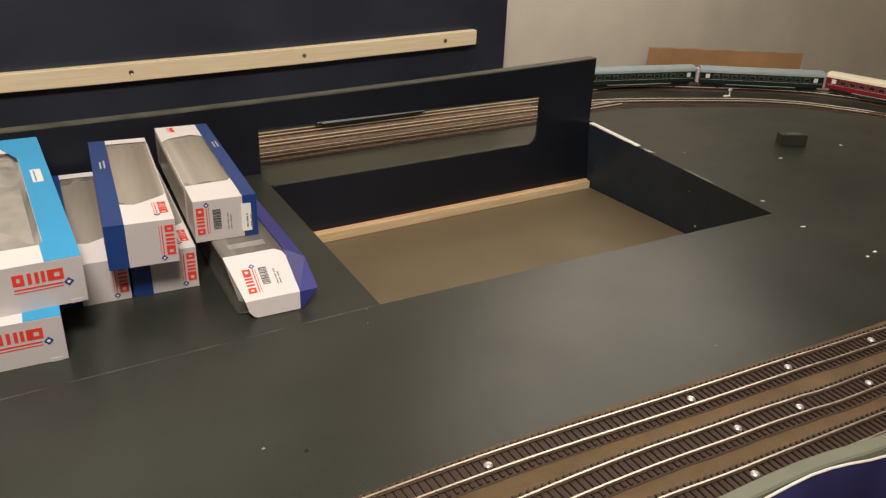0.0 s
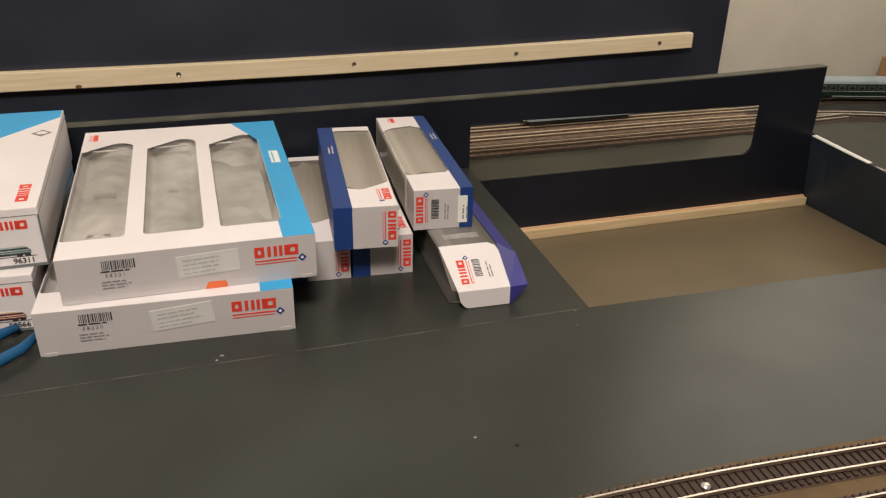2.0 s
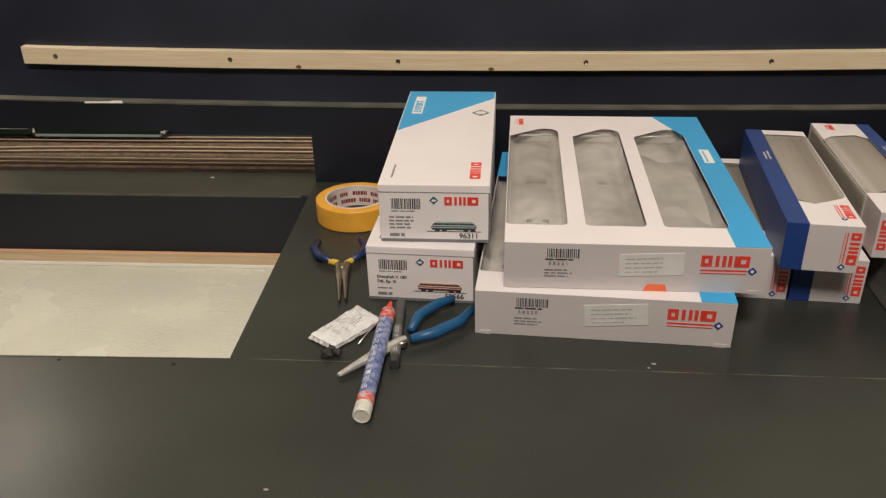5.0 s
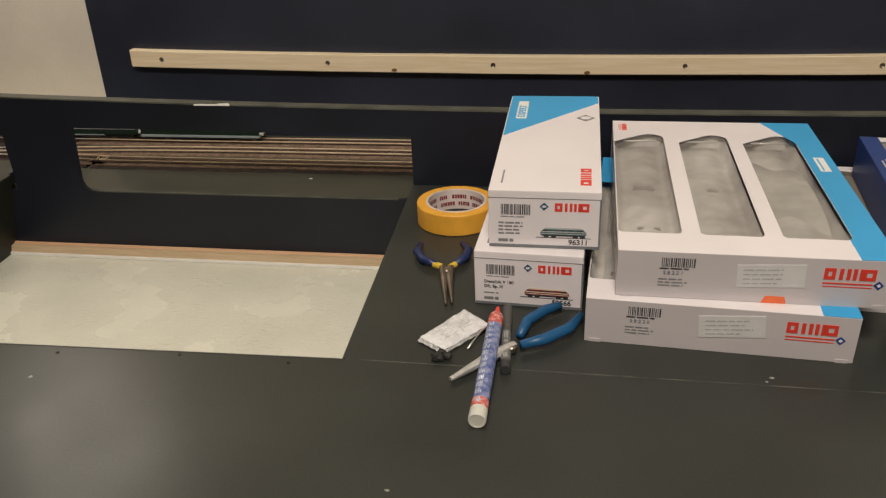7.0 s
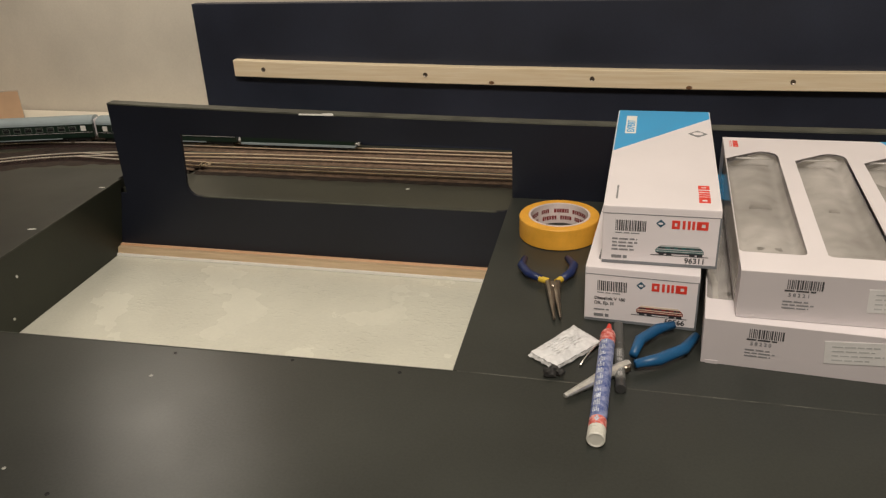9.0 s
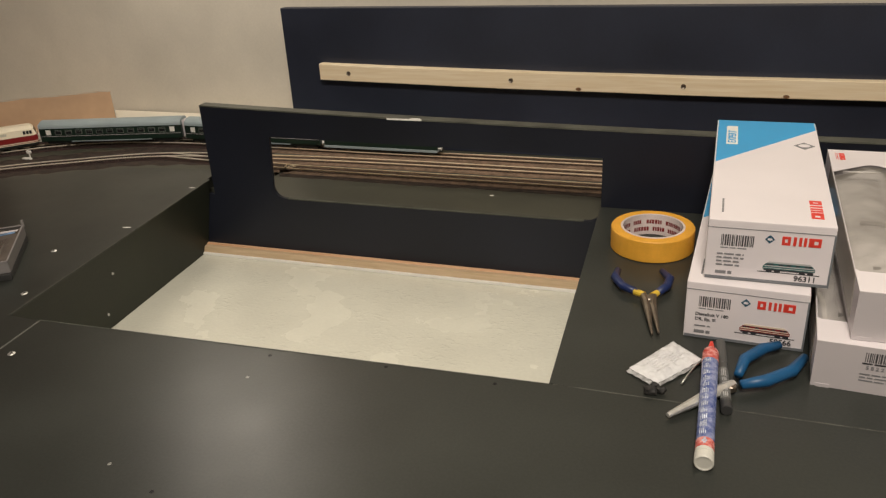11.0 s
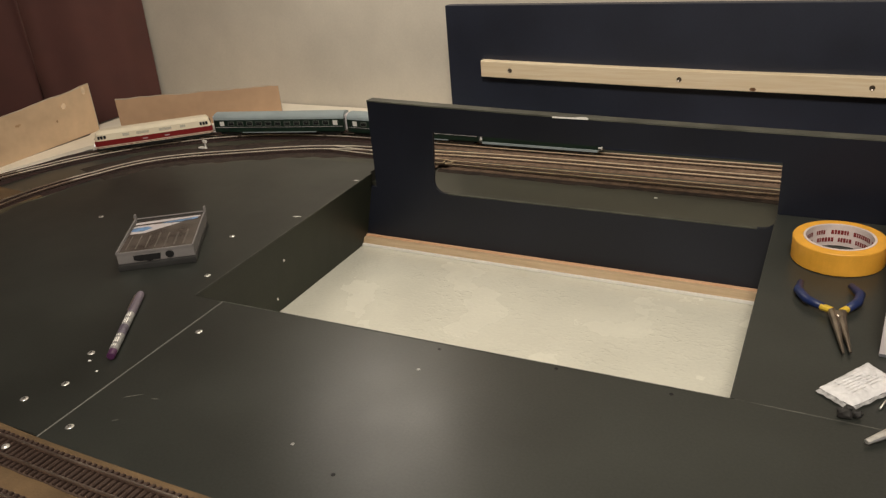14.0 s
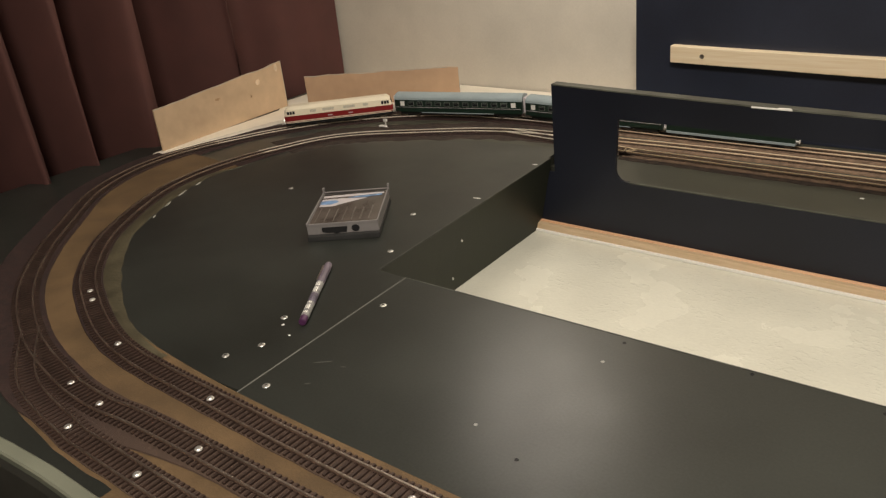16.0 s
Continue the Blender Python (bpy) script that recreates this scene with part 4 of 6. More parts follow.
def fold_sheet(a, b, h):
    """Film that sweeps up in one broad diagonal fold."""
    bm = bmesh.new()
    g = []
    for j in range(17):
        v = j / 16
        row = []
        for i in range(9):
            u = i / 8
            x = a + 0.006 + (b - a - 0.012) * u
            y = 0.075 + 0.150 * v + 0.028 * (1 - u)
            row.append(bm.verts.new((x, y, h - 0.0172 + 0.0100 * math.sin(math.pi * v) ** 0.7 * (0.75 + 0.25 * u) + 0.0008 * noise.noise(Vector((u * 3, v * 4, 5))))))
        g.append(row)
    for j in range(16):
        for i in range(8):
            bm.faces.new((g[j][i], g[j][i + 1], g[j + 1][i + 1], g[j + 1][i]))
    return bm


def carton_shell(w, d, h, parent, mat, name="carton_body"):
    """An open tray: four thin walls and a floor in one piece."""
    bm = bmesh.new()
    t = 0.0008

    def ring(a, z):
        return [bm.verts.new(q) for q in ((a, a, z), (w - a, a, z), (w - a, d - a, z), (a, d - a, z))]

    rings = [ring(0, 0), ring(0, h - 0.0006), ring(t, h - 0.0006), ring(t, t)]
    for r0, r1 in zip(rings, rings[1:]):
        for k in range(4):
            bm.faces.new((r0[k], r0[(k + 1) % 4], r1[(k + 1) % 4], r1[k]))
    bm.faces.new(rings[0][::-1])
    bm.faces.new(rings[-1])
    bmesh.ops.recalc_face_normals(bm, faces=bm.faces)
    return part(name, bm, mat, parent)


def set_carton(m, label, number, sticker, flag):
    w, d, h = 0.2180, 0.3285, 0.0435
    root = thing("coach_set_carton", m, label, "carton box", "coach set cartons")
    # The walls take a greyer tone than the lid.
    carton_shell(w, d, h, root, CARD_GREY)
    for x in (0.004, w - 0.014):
        part("foot_tab", block(x, x + 0.010, -0.0006, 0.004, -0.0002, 0.003), CARD_GREY, root)
    holes = []
    for a, b in ((0.0004, 0.0545), (0.070, 0.1225), (0.137, 0.192)):
        hole = [(a + 0.003, 0.0345), (b - 0.004, 0.0345), (b - 0.001, 0.0365), (b, 0.0405), (b, 0.2715), (b - 0.002, 0.2785), (b - 0.008, 0.2837), (b - 0.016, 0.2852)]
        hole += [(b + (a - b) * t, 0.2852 - 0.025 * max(t - 0.35, 0) / 0.65) for t in (0.42, 0.5, 0.6, 0.7, 0.85)]
        hole += [(a, 0.2593), (a, 0.0375)]
        holes.append(hole)
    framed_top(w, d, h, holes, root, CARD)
    for k, (a, b) in enumerate(((0.0012, 0.057), (0.068, 0.123), (0.132, 0.193))):
        blister(a, b, 0.0335, 0.2915, h - 0.0060, 0.017, k + len(number) + sticker, root)
        film_sheet(a, b, 0.0335, 0.2915, h - 0.0009, root, k)
        for y, dx, dy in (((0.064, 0.021, 0.007), (0.158, 0.021, 0.007)), ((0.156, 0.010, 0.006),), ((0.045, 0.026, 0.014),))[k]:
            x = (a + b) / 2 + (0.013 if k == 2 and y < 0.1 else 0.0)
            part("dark_insert", block(x - dx / 2, x + dx / 2, y, y + dy, h - 0.0160, h - 0.0122, 0.0018), PAD, root, "smoky grey pad")
        # Pale tubes are added where the blister's ends glint.
        for y, bow in ((0.0400, 0.0010), (0.2700, -0.0016)):
            part("glint_tube", tube([(a + 0.010, y, h - 0.0036), ((a + b) / 2, y + bow, h - 0.0028), (b - 0.010, y - bow, h - 0.0036)], 0.0010, 8), RIM, root, "pale tube added for the glint along the blister's end", smooth=True)
        if k == 2:
            part("film_fold", fold_sheet(a, b, h), RIM, root, "folded pale film across the tray", smooth=True)
    decal("side_window", [[(-0.280, h - 0.001), (-0.280, 0.006), (-0.020, 0.006), (-0.028, h - 0.001)]], FILM_TRAY, on_left(), root, lift=0.0004, label="smoky clear film over the side")
    top, front = on_top(h), on_front()
    decal("cyan_print", [[(w - 0.029, 0.0), (w, 0.0), (w, d), (w - 0.052, d), (w - 0.0257, 0.262), (w - 0.0257, 0.041), (w - 0.029, 0.034)]], CYAN, top, root, label="bright cyan printed band")
    decal("white_tag", [rect(w - 0.018, 0.184, 0.010, 0.037)], LABEL, top, root, lift=0.0006)
    lines(root, top @ Matrix.Translation((0, 0, 0.0005)), w - 0.0155, 0.217, 0.031, 1, 0.004, 2, -90, mat=CYAN)
    logo(root, top, 0.010, d - 0.012, 0.024, -90, False)
    logo(root, front, w - 0.055, h - 0.0185, 0.046)
    barcode(root, front, 0.036, h - 0.0138, 0.026, 0.0085, 4)
    lines(root, front, 0.0345, h - 0.0160, 0.030, 1, 0.0030, 11, mat=BAR_INK)
    lettering(" ".join(number), 0.0046, INK_GREY, front, root, 0.0375, h - 0.0208)
    lines(root, front, 0.034, h - 0.026, 0.028, 3, 0.003, 3)
    decal("sticker", spin([rect(0, 0, 0.053, 0.021)], 0.095 + 0.002 * sticker, 0.0135 + 0.0 * sticker, 5 - 2 * sticker), STICKER, front, root, lift=0.0005, label="white paper sticker")
    lines(root, front @ Matrix.Translation((0, 0, 0.0003)), 0.099 + 0.002 * sticker, 0.0295, 0.044, 4, 0.0042, 12 + sticker, 5 - 2 * sticker, mat=INK_FAINT, thick=0.3)
    if not flag:
        decal("cyan_corner", [rect(0, d - 0.075, 0.030, 0.075)], CYAN, top, root, label="bright cyan printed corner")
    if flag:
        decal("orange_mark", [[(0.118, 0.0), (0.138, 0.0), (0.136, 0.0065), (0.121, 0.0065)]], ORANGE, front, root, label="orange printed arrow")
    return root


set_carton(pose(-0.252, 1.0835, TOP, rx=1.7, rz=-3.7), "white coach set carton with cyan corner under another", "58220", 0, False)
set_carton(pose(-0.2275, 1.0885, TOP + 0.0443, rx=1.7, rz=-1.0), "white coach set carton with three film windows and cyan band", "58221", 1, True)


for x, y, length, rise in ((-0.330, 1.385, 0.060, 0.0122), (-0.190, 1.380, 0.120, 0.0084)):
    prop = thing("wood_offcut", pose(x, y, TOP), "flat pine offcut under the rear of the carton stack", "wood strip", "offcuts under the cartons")
    part("strip", block(0, length, -0.008, 0.008, 0, rise, 0.0006), PINE_DULL, prop)


def coach_carton(m, label, colour, blue_right, seed, tag=False, length=0.263, width=0.0630, h=0.0445):
    w, d = width, length
    root = thing("coach_carton", m, label, "carton box", "single coach cartons")
    # Walls and floor are greyer than the top sheet.
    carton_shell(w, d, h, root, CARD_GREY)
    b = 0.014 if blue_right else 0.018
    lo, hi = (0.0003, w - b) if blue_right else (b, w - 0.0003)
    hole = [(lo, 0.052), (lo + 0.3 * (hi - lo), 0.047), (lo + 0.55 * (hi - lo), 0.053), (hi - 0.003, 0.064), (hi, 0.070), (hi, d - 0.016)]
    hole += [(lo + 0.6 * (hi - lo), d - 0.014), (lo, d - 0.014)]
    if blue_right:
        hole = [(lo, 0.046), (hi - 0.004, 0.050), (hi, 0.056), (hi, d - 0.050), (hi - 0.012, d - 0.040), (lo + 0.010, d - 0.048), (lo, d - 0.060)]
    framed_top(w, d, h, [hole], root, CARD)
    part("blister_tray", block(lo - 0.002, hi + 0.002, 0.042, d - 0.012, 0.004, h - 0.0016, 0.003), FILM_TRAY, root)
    film_sheet(lo - 0.002, hi + 0.002, 0.044, d - 0.016, h - 0.0009, root, seed)
    top, front = on_top(h), on_front()
    x0, x1 = (w - b, w) if blue_right else (0, b)
    decal("blue_print", [[(x0, 0), (x1, 0), (x1, d), (x0, d)]], colour, top, root, label="dark blue printed band")
    decal("blue_front", [rect(x0, 0, x1 - x0, h)], colour, front, root)
    decal("blue_side", [rect(0, 0, d, h)] if blue_right else [rect(-d, 0, d, h)], colour, on_right(w) if blue_right else on_left(), root)
    cx = (x0 + x1) / 2
    lines(root, top @ Matrix.Translation((0, 0, 0.0003)), cx, d * 0.62, 0.030, 2, 0.004, seed, 90, mat=CARD_GREY)
    if blue_right:
        logo(root, front, 0.010, 0.008, 0.034, 90)
        barcode(root, front, 0.0265, 0.012, 0.022, 0.008, seed, 90)
        lines(root, front, 0.034, 0.010, 0.026, 2, 0.003, seed, 90)
        logo(root, top, 0.016, d - 0.006, 0.022, -90, False)
        # side cut-out of the window
        decal("side_window", [[(-d + 0.06, h), (-d + 0.06, 0.020), (-0.062, 0.020), (-0.046, h)]], BLISTER, on_left(), root, lift=0.0004)
    else:
        logo(root, front, w - 0.010, h - 0.006, 0.036, -90)
        logo(root, top, w - 0.011, 0.046, 0.034, -90)
        decal("side_window", [[(0.070, h), (0.060, 0.018), (d - 0.06, 0.018), (d - 0.03, h)]], BLISTER, on_right(w), root, lift=0.0004)
    if tag:
        decal("hang_tag", [rect(w - 0.016, 0.006, 0.010, 0.030)], LABEL, front, root, lift=0.0012, label="white paper tag")
        lines(root, front @ Matrix.Translation((0, 0, 0.001)), w - 0.0095, 0.010, 0.022, 2, 0.004, 4, 90)
    return root


coach_carton(pose(-0.0262, 1.1592, TOP, rz=-4.5), "blue and white single coach carton with film window", NAVY, False, 1)
coach_carton(pose(0.0392, 1.1545, TOP, rz=-4.8), "blue and white coach carton under another one", NAVY, False, 2)
coach_carton(pose(0.0168, 1.1310, TOP + 0.0450, rz=-6.8), "blue and white coach carton stacked askew on two others", NAVY, False, 3)
coach_carton(pose(0.1050, 1.1560, TOP + 0.0450, rz=-5.5), "white and blue coach carton with barcode lying on top", NAVY, True, 4, True)


def tapered_carton(m, label):
    """A coach carton whose end slopes back, with a film top and a slanting violet side."""
    root = thing("coach_carton", m, label, "carton box", "single coach cartons")
    w, d, top_z, nose, rise = 0.0575, 0.245, 0.0445, 0.019, 0.049
    prof = [(0.0, 0.0), (0.0, nose), (rise, top_z), (d, top_z), (d, 0.0)]
    bm = bmesh.new()
    a = [bm.verts.new((-0.0015 if z < 0.01 else -0.003 if z > 0.03 else 0.0, y + (0.014 if y < 0.01 and z < 0.01 else 0.006 if y < 0.01 else 0), z)) for y, z in prof]
    b = [bm.verts.new((w, y, z)) for y, z in prof]
    bm.faces.new(a)
    bm.faces.new(b[::-1])
    for i in range(5):
        bm.faces.new((a[i], b[i], b[(i + 1) % 5], a[(i + 1) % 5]))
    bmesh.ops.recalc_face_normals(bm, faces=bm.faces)
    bmesh.ops.bevel(bm, geom=bm.edges[:], offset=0.0012, segments=2, affect="EDGES")
    part("film_body", bm, SMOKY_TRAY, root, "clear crumpled film body")
    # the printed side leans out to a ridge and folds back under
    bm = bmesh.new()
    rows = []
    for y, ridge, top in ((0.0, (0.0195, nose), nose), (rise, (0.0235, 0.030), top_z), (d, (0.0240, 0.030), top_z)):
        rows.append([bm.verts.new((w + u, y + v, z)) for u, v, z in ((0.0002, 0, top), (ridge[0], 0.002, ridge[1] - 0.0004), (0.0045, 0.001, 0), (0.0002, 0, 0))])
    for r0, r1 in zip(rows, rows[1:]):
        for k in range(4):
            bm.faces.new((r0[k], r0[(k + 1) % 4], r1[(k + 1) % 4], r1[k]))
    bm.faces.new(rows[0][::-1])
    bm.faces.new(rows[-1])
    bmesh.ops.recalc_face_normals(bm, faces=bm.faces)
    part("violet_side", bm, VIOLET, root, "violet-blue printed side")
    front = on_front()
    decal("white_front", [[(0.0150, 0.0005), (w, 0.0005), (w, nose + 0.0004), (0.0040, nose + 0.0004), (0.0070, 0.008), (0.0110, 0.0025)]], CARD, front, root, lift=0.0006, label="white printed end")
    slope = Matrix.Translation((0, 0, nose)) @ Matrix.Rotation(math.atan2(top_z - nose, rise), 4, "X")
    l = math.hypot(rise, top_z - nose)
    decal("white_panel", [[(0.0040, 0), (w, 0), (w, l - 0.010), (w - 0.0025, l - 0.003), (w - 0.009, l + 0.001), (-0.003, l + 0.001)]], CARD, slope, root, lift=0.0008, label="white printed end panel")
    above = slope @ Matrix.Translation((0, 0, 0.0006))
    logo(root, above, 0.018, 0.008, 0.034, 90)
    barcode(root, above, 0.034, 0.016, 0.020, 0.008, 9, 90)
    lines(root, above, 0.041, 0.014, 0.024, 2, 0.003, 9, 90)
    part("dark_insert", block(0.008, w - 0.012, 0.066, 0.078, top_z - 0.001, top_z + 0.0004, 0.0002), PAD, root)
    return root


tapered_carton(pose(0.1175, 1.0600, TOP, rz=-3.0), "violet-blue and white coach carton with a tapered film end")

# ---- tools and small things on the board ----
tp = thing("masking_tape_roll", pose(-0.400, 1.331, TOP), "yellow masking tape roll lying flat on the board", "tape roll")
part("tape", turned([(0.0355, 0), (0.0455, 0), (0.0462, 0.001), (0.0462, 0.024), (0.0455, 0.025), (0.0355, 0.025), (0.0355, 0)], 48), TAPE, tp, smooth=False)
part("core", turned([(0.0330, 0.0004), (0.0354, 0.0004), (0.0354, 0.0255), (0.0330, 0.0255), (0.0330, 0.0004)], 48), TAPE_CORE, tp, "white printed card core")


def core_print():
    bm = bmesh.new()
    r = 0.0328
    rng = random.Random(4)
    for z, start in ((0.0050, 0.0), (0.0140, 0.5)):
        a = start
        while a < 6.0 + start:
            for k in range(rng.randint(4, 8)):
                l = rng.uniform(0.050, 0.085)
                bm.faces.new([bm.verts.new((r * math.cos(t), r * math.sin(t), u)) for t, u in ((a, z), (a + l, z), (a + l, z + 0.0050), (a, z + 0.0050))])
                a += l + 0.022
            a += rng.uniform(0.10, 0.22)
    return bm


part("core_print", core_print(), DEEP_RED, tp, "red bars of print inside the core")

pl = thing("small_pliers", pose(0, 0, TOP), "small navy and yellow long-nose pliers lying open", "pliers")
part("handle", tube([(-0.428, 1.250, 0.006), (-0.429, 1.232, 0.006), (-0.419, 1.214, 0.006), (-0.403, 1.203, 0.006)], 0.0041, 10, taper=[0.8, 1.1, 1.1, 0.9]), NAVY_GRIP, pl, smooth=True)
part("handle", tube([(-0.383, 1.257, 0.006), (-0.374, 1.240, 0.006), (-0.376, 1.222, 0.006), (-0.384, 1.206, 0.006)], 0.0041, 10, taper=[0.8, 1.1, 1.1, 0.9]), NAVY_GRIP, pl, smooth=True)
part("collar", tube([(-0.406, 1.204, 0.006), (-0.396, 1.199, 0.006)], 0.0034, 10), YELLOW, pl, "yellow plastic collar")
part("collar", tube([(-0.383, 1.208, 0.006), (-0.388, 1.199, 0.006)], 0.0034, 10), YELLOW, pl, "yellow plastic collar")
part("joint", turned([(0, 0.002), (0.0052, 0.002), (0.0056, 0.003), (0.0056, 0.0075), (0.0046, 0.0085), (0, 0.0085)], 18, m=pose(-0.3905, 1.192, 0)), DARK_STEEL, pl)
part("jaw", tube([(-0.397, 1.200, 0.0055), (-0.392, 1.180, 0.0055), (-0.382, 1.128, 0.004)], 0.0036, 8, taper=[1, 1.1, 0.28]), DARK_STEEL, pl)
part("jaw", tube([(-0.387, 1.200, 0.0055), (-0.386, 1.180, 0.0055), (-0.3765, 1.131, 0.004)], 0.0036, 8, taper=[1, 1.1, 0.28]), DARK_STEEL, pl)

bp_ = thing("blue_pliers", pose(0, 0, TOP), "pliers with long blue handles lying open on the board", "pliers")
part("handle", tube([(-0.274, 1.128, 0.008), (-0.288, 1.118, 0.008), (-0.303, 1.097, 0.008), (-0.308, 1.072, 0.008)], 0.0046, 12, taper=[0.8, 1.1, 1.1, 0.8]), BLUE_GRIP, bp_, smooth=True)
part("handle", tube([(-0.255, 1.112, 0.008), (-0.266, 1.088, 0.008), (-0.287, 1.068, 0.008), (-0.306, 1.058, 0.008)], 0.0046, 12, taper=[0.8, 1.1, 1.15, 0.8]), BLUE_GRIP, bp_, smooth=True)
part("joint", turned([(0, 0.003), (0.0048, 0.003), (0.0052, 0.0045), (0.0052, 0.0075), (0.0042, 0.0085), (0, 0.0085)], 20, m=pose(-0.314, 1.056, 0)), DARK_STEEL, bp_)
part("jaw", tube([(-0.3115, 1.0600, 0.006), (-0.3290, 1.0415, 0.006), (-0.3600, 1.0080, 0.004)], 0.0050, 8, taper=[0.8, 1.05, 0.36]), BRIGHT_STEEL, bp_)
part("jaw", tube([(-0.3165, 1.0530, 0.006), (-0.3310, 1.0375, 0.006), (-0.3590, 1.0073, 0.004)], 0.0044, 8, taper=[0.8, 1.0, 0.36]), BRIGHT_STEEL, bp_)

GLUE_BLUE = material("blue_mottled_label", (0.060, 0.105, 0.36), 0.20, spread=0.25, scale=170, colour2=(0.36, 0.40, 0.60), bump=0.1, spec=0.7)
GLUE_RED = material("red_label", (0.62, 0.06, 0.045), 0.25, spread=0.1, scale=260, colour2=(0.78, 0.40, 0.36))
GLUE_WHITE = material("pale_label_print", (0.42, 0.46, 0.62), 0.22, spread=0.45, scale=240)
GREY_PEN = material("grey_marker_barrel", (0.075, 0.076, 0.072), 0.4, spread=0.1)
PALE = material("pale_plastic_cap", (0.62, 0.61, 0.55), 0.4, spread=0.06)


def rod(name, m, profile, mat, parent, label="", steps=24):
    return part(name, turned(profile, steps, m=m), mat, parent, label, smooth=False)


def along(a, b):
    a, b = Vector(a), Vector(b)
    return Matrix.Translation(a) @ (b - a).to_track_quat("Z", "Y").to_matrix().to_4x4()


gl = thing("glue_tube", pose(0, 0, TOP), "blue and red cylindrical glue tube with a grey cap", "glue tube")
gm = along((-0.3315, 0.952, 0.0074), (-0.3305, 1.112, 0.0120))
rod("cap", gm, [(0, 0.0004), (0.0052, 0.0004), (0.0056, 0), (0.0064, 0), (0.0070, 0.0008), (0.0070, 0.0070), (0.0063, 0.0075), (0.0063, 0.0086), (0.0069, 0.0090), (0.0069, 0.0120), (0, 0.0120)], PALE, gl, "pale grey screw cap")
rod("red_band", gm, [(0.0066, 0.0122), (0.0068, 0.0125), (0.0068, 0.022), (0.0066, 0.0222)], GLUE_RED, gl, "red printed band")
rod("barrel", gm, [(0, 0.012), (0.0067, 0.0122), (0.0067, 0.129), (0.0, 0.129)], GLUE_BLUE, gl, "blue mottled label")
rod("red_top", gm, [(0.0068, 0.127), (0.0067, 0.142), (0.0058, 0.145), (0, 0.145)], GLUE_RED, gl, "red printed top")
rod("nozzle", gm, [(0.0030, 0.144), (0.0026, 0.153), (0.0015, 0.160), (0, 0.161)], RED, gl, "red nozzle")



def wrapped(m, r, marks, mat, name, parent, label=""):
    """Printed marks that lie round a barrel: each is an angle, a width in degrees and a stretch along the axis."""
    bm = bmesh.new()
    for a, wide, z0, z1 in marks:
        rows = []
        for k in range(4):
            t = radians(a + wide * (k / 3 - 0.5))
            rows.append([bm.verts.new((r * math.cos(t), r * math.sin(t), z)) for z in (z0, z1)])
        for r0, r1 in zip(rows, rows[1:]):
            bm.faces.new((r0[0], r1[0], r1[1], r0[1]))
    bmesh.ops.transform(bm, matrix=m, verts=bm.verts)
    ob = part(name, bm, mat, parent, label)
    return tagged(ob, kind="stuff") if len(marks) > 3 else ob


def upward(m):
    """The angle round a lying barrel that faces up."""
    up = m.to_3x3().inverted() @ Vector((0, 0, 1))
    return math.degrees(math.atan2(up.y, up.x))


rng = random.Random(8)
up = upward(gm)
wrapped(gm, 0.00685, [(up + a, rng.uniform(6, 10), z, z + rng.uniform(0.003, 0.0075)) for a in (-40, -28, -16, -4) for z in np.linspace(0.026, 0.120, 12)], GLUE_WHITE, "label_print", gl, "pale printed lines")
wrapped(gm, 0.00695, [(up - 6 + u, 14, 0.0146 + v, 0.0168 + v) for u, v in ((0, 0), (-9, 0.0020), (9, 0.0020), (0, 0.0040))], GLUE_WHITE, "warning_mark", gl, "pale diamond mark")

mk = thing("grey_marker", pose(0, 0, TOP), "grey marker pen lying beside the glue tube", "marker pen")
mm = along((-0.3165, 1.024, 0.0047), (-0.3225, 1.119, 0.0047))
rod("barrel", mm, [(0, 0), (0.0038, 0), (0.0043, 0.001), (0.0043, 0.066), (0, 0.066)], GREY_PEN, mk)
rod("cap", mm, [(0.0040, 0.064), (0.0046, 0.0645), (0.0046, 0.100), (0.0040, 0.102), (0, 0.102)], GREY_PEN, mk, "dark grey cap")
rod("label_band", mm, [(0.0044, 0.012), (0.0044, 0.056)], material("grey_printed_band", (0.14, 0.14, 0.135), 0.35, spread=0.5, scale=420), mk, "grey printed band")
up = upward(mm)
wrapped(mm, 0.00450, [(up + u, 9, z, z + l) for u in (-22, -4, 14) for z, l in ((0.014, 0.006), (0.022, 0.011), (0.036, 0.004), (0.043, 0.010))], INK_PALE, "barrel_print", mk, "small pale printed lines")
rod("end_plug", mm, [(0, -0.0006), (0.0042, -0.0004), (0.0046, 0.0005), (0.0046, 0.009), (0.0043, 0.0095)], TRAY_DARK, mk, "black end plug")


def sachet():
    bm = bmesh.new()
    c = [Vector(p) for p in ((-0.396, 1.068), (-0.371, 1.050), (-0.337, 1.096), (-0.363, 1.120))]
    nx, ny = 16, 24
    for lay in (1, -1):
        g = []
        for j in range(ny + 1):
            row = []
            for i in range(nx + 1):
                u, v = i / nx, j / ny
                p = (c[0] * (1 - u) + c[1] * u) * (1 - v) + (c[3] * (1 - u) + c[2] * u) * v
                e = min(1, min(u, 1 - u) / 0.2, min(v, 1 - v) / 0.16)
                z = 0.0035 + lay * 0.003 * e ** 0.6 + (0.0024 * noise.noise(Vector((u * 7, v * 11, 2 + lay))) * (0.5 + e) if lay > 0 else 0)
                row.append(bm.verts.new((p.x, p.y, max(z, 0.0003))))
            g.append(row)
        for j in range(ny):
            for i in range(nx):
                f = (g[j][i], g[j][i + 1], g[j + 1][i + 1], g[j + 1][i])
                bm.faces.new(f if lay > 0 else f[::-1])
    return bm


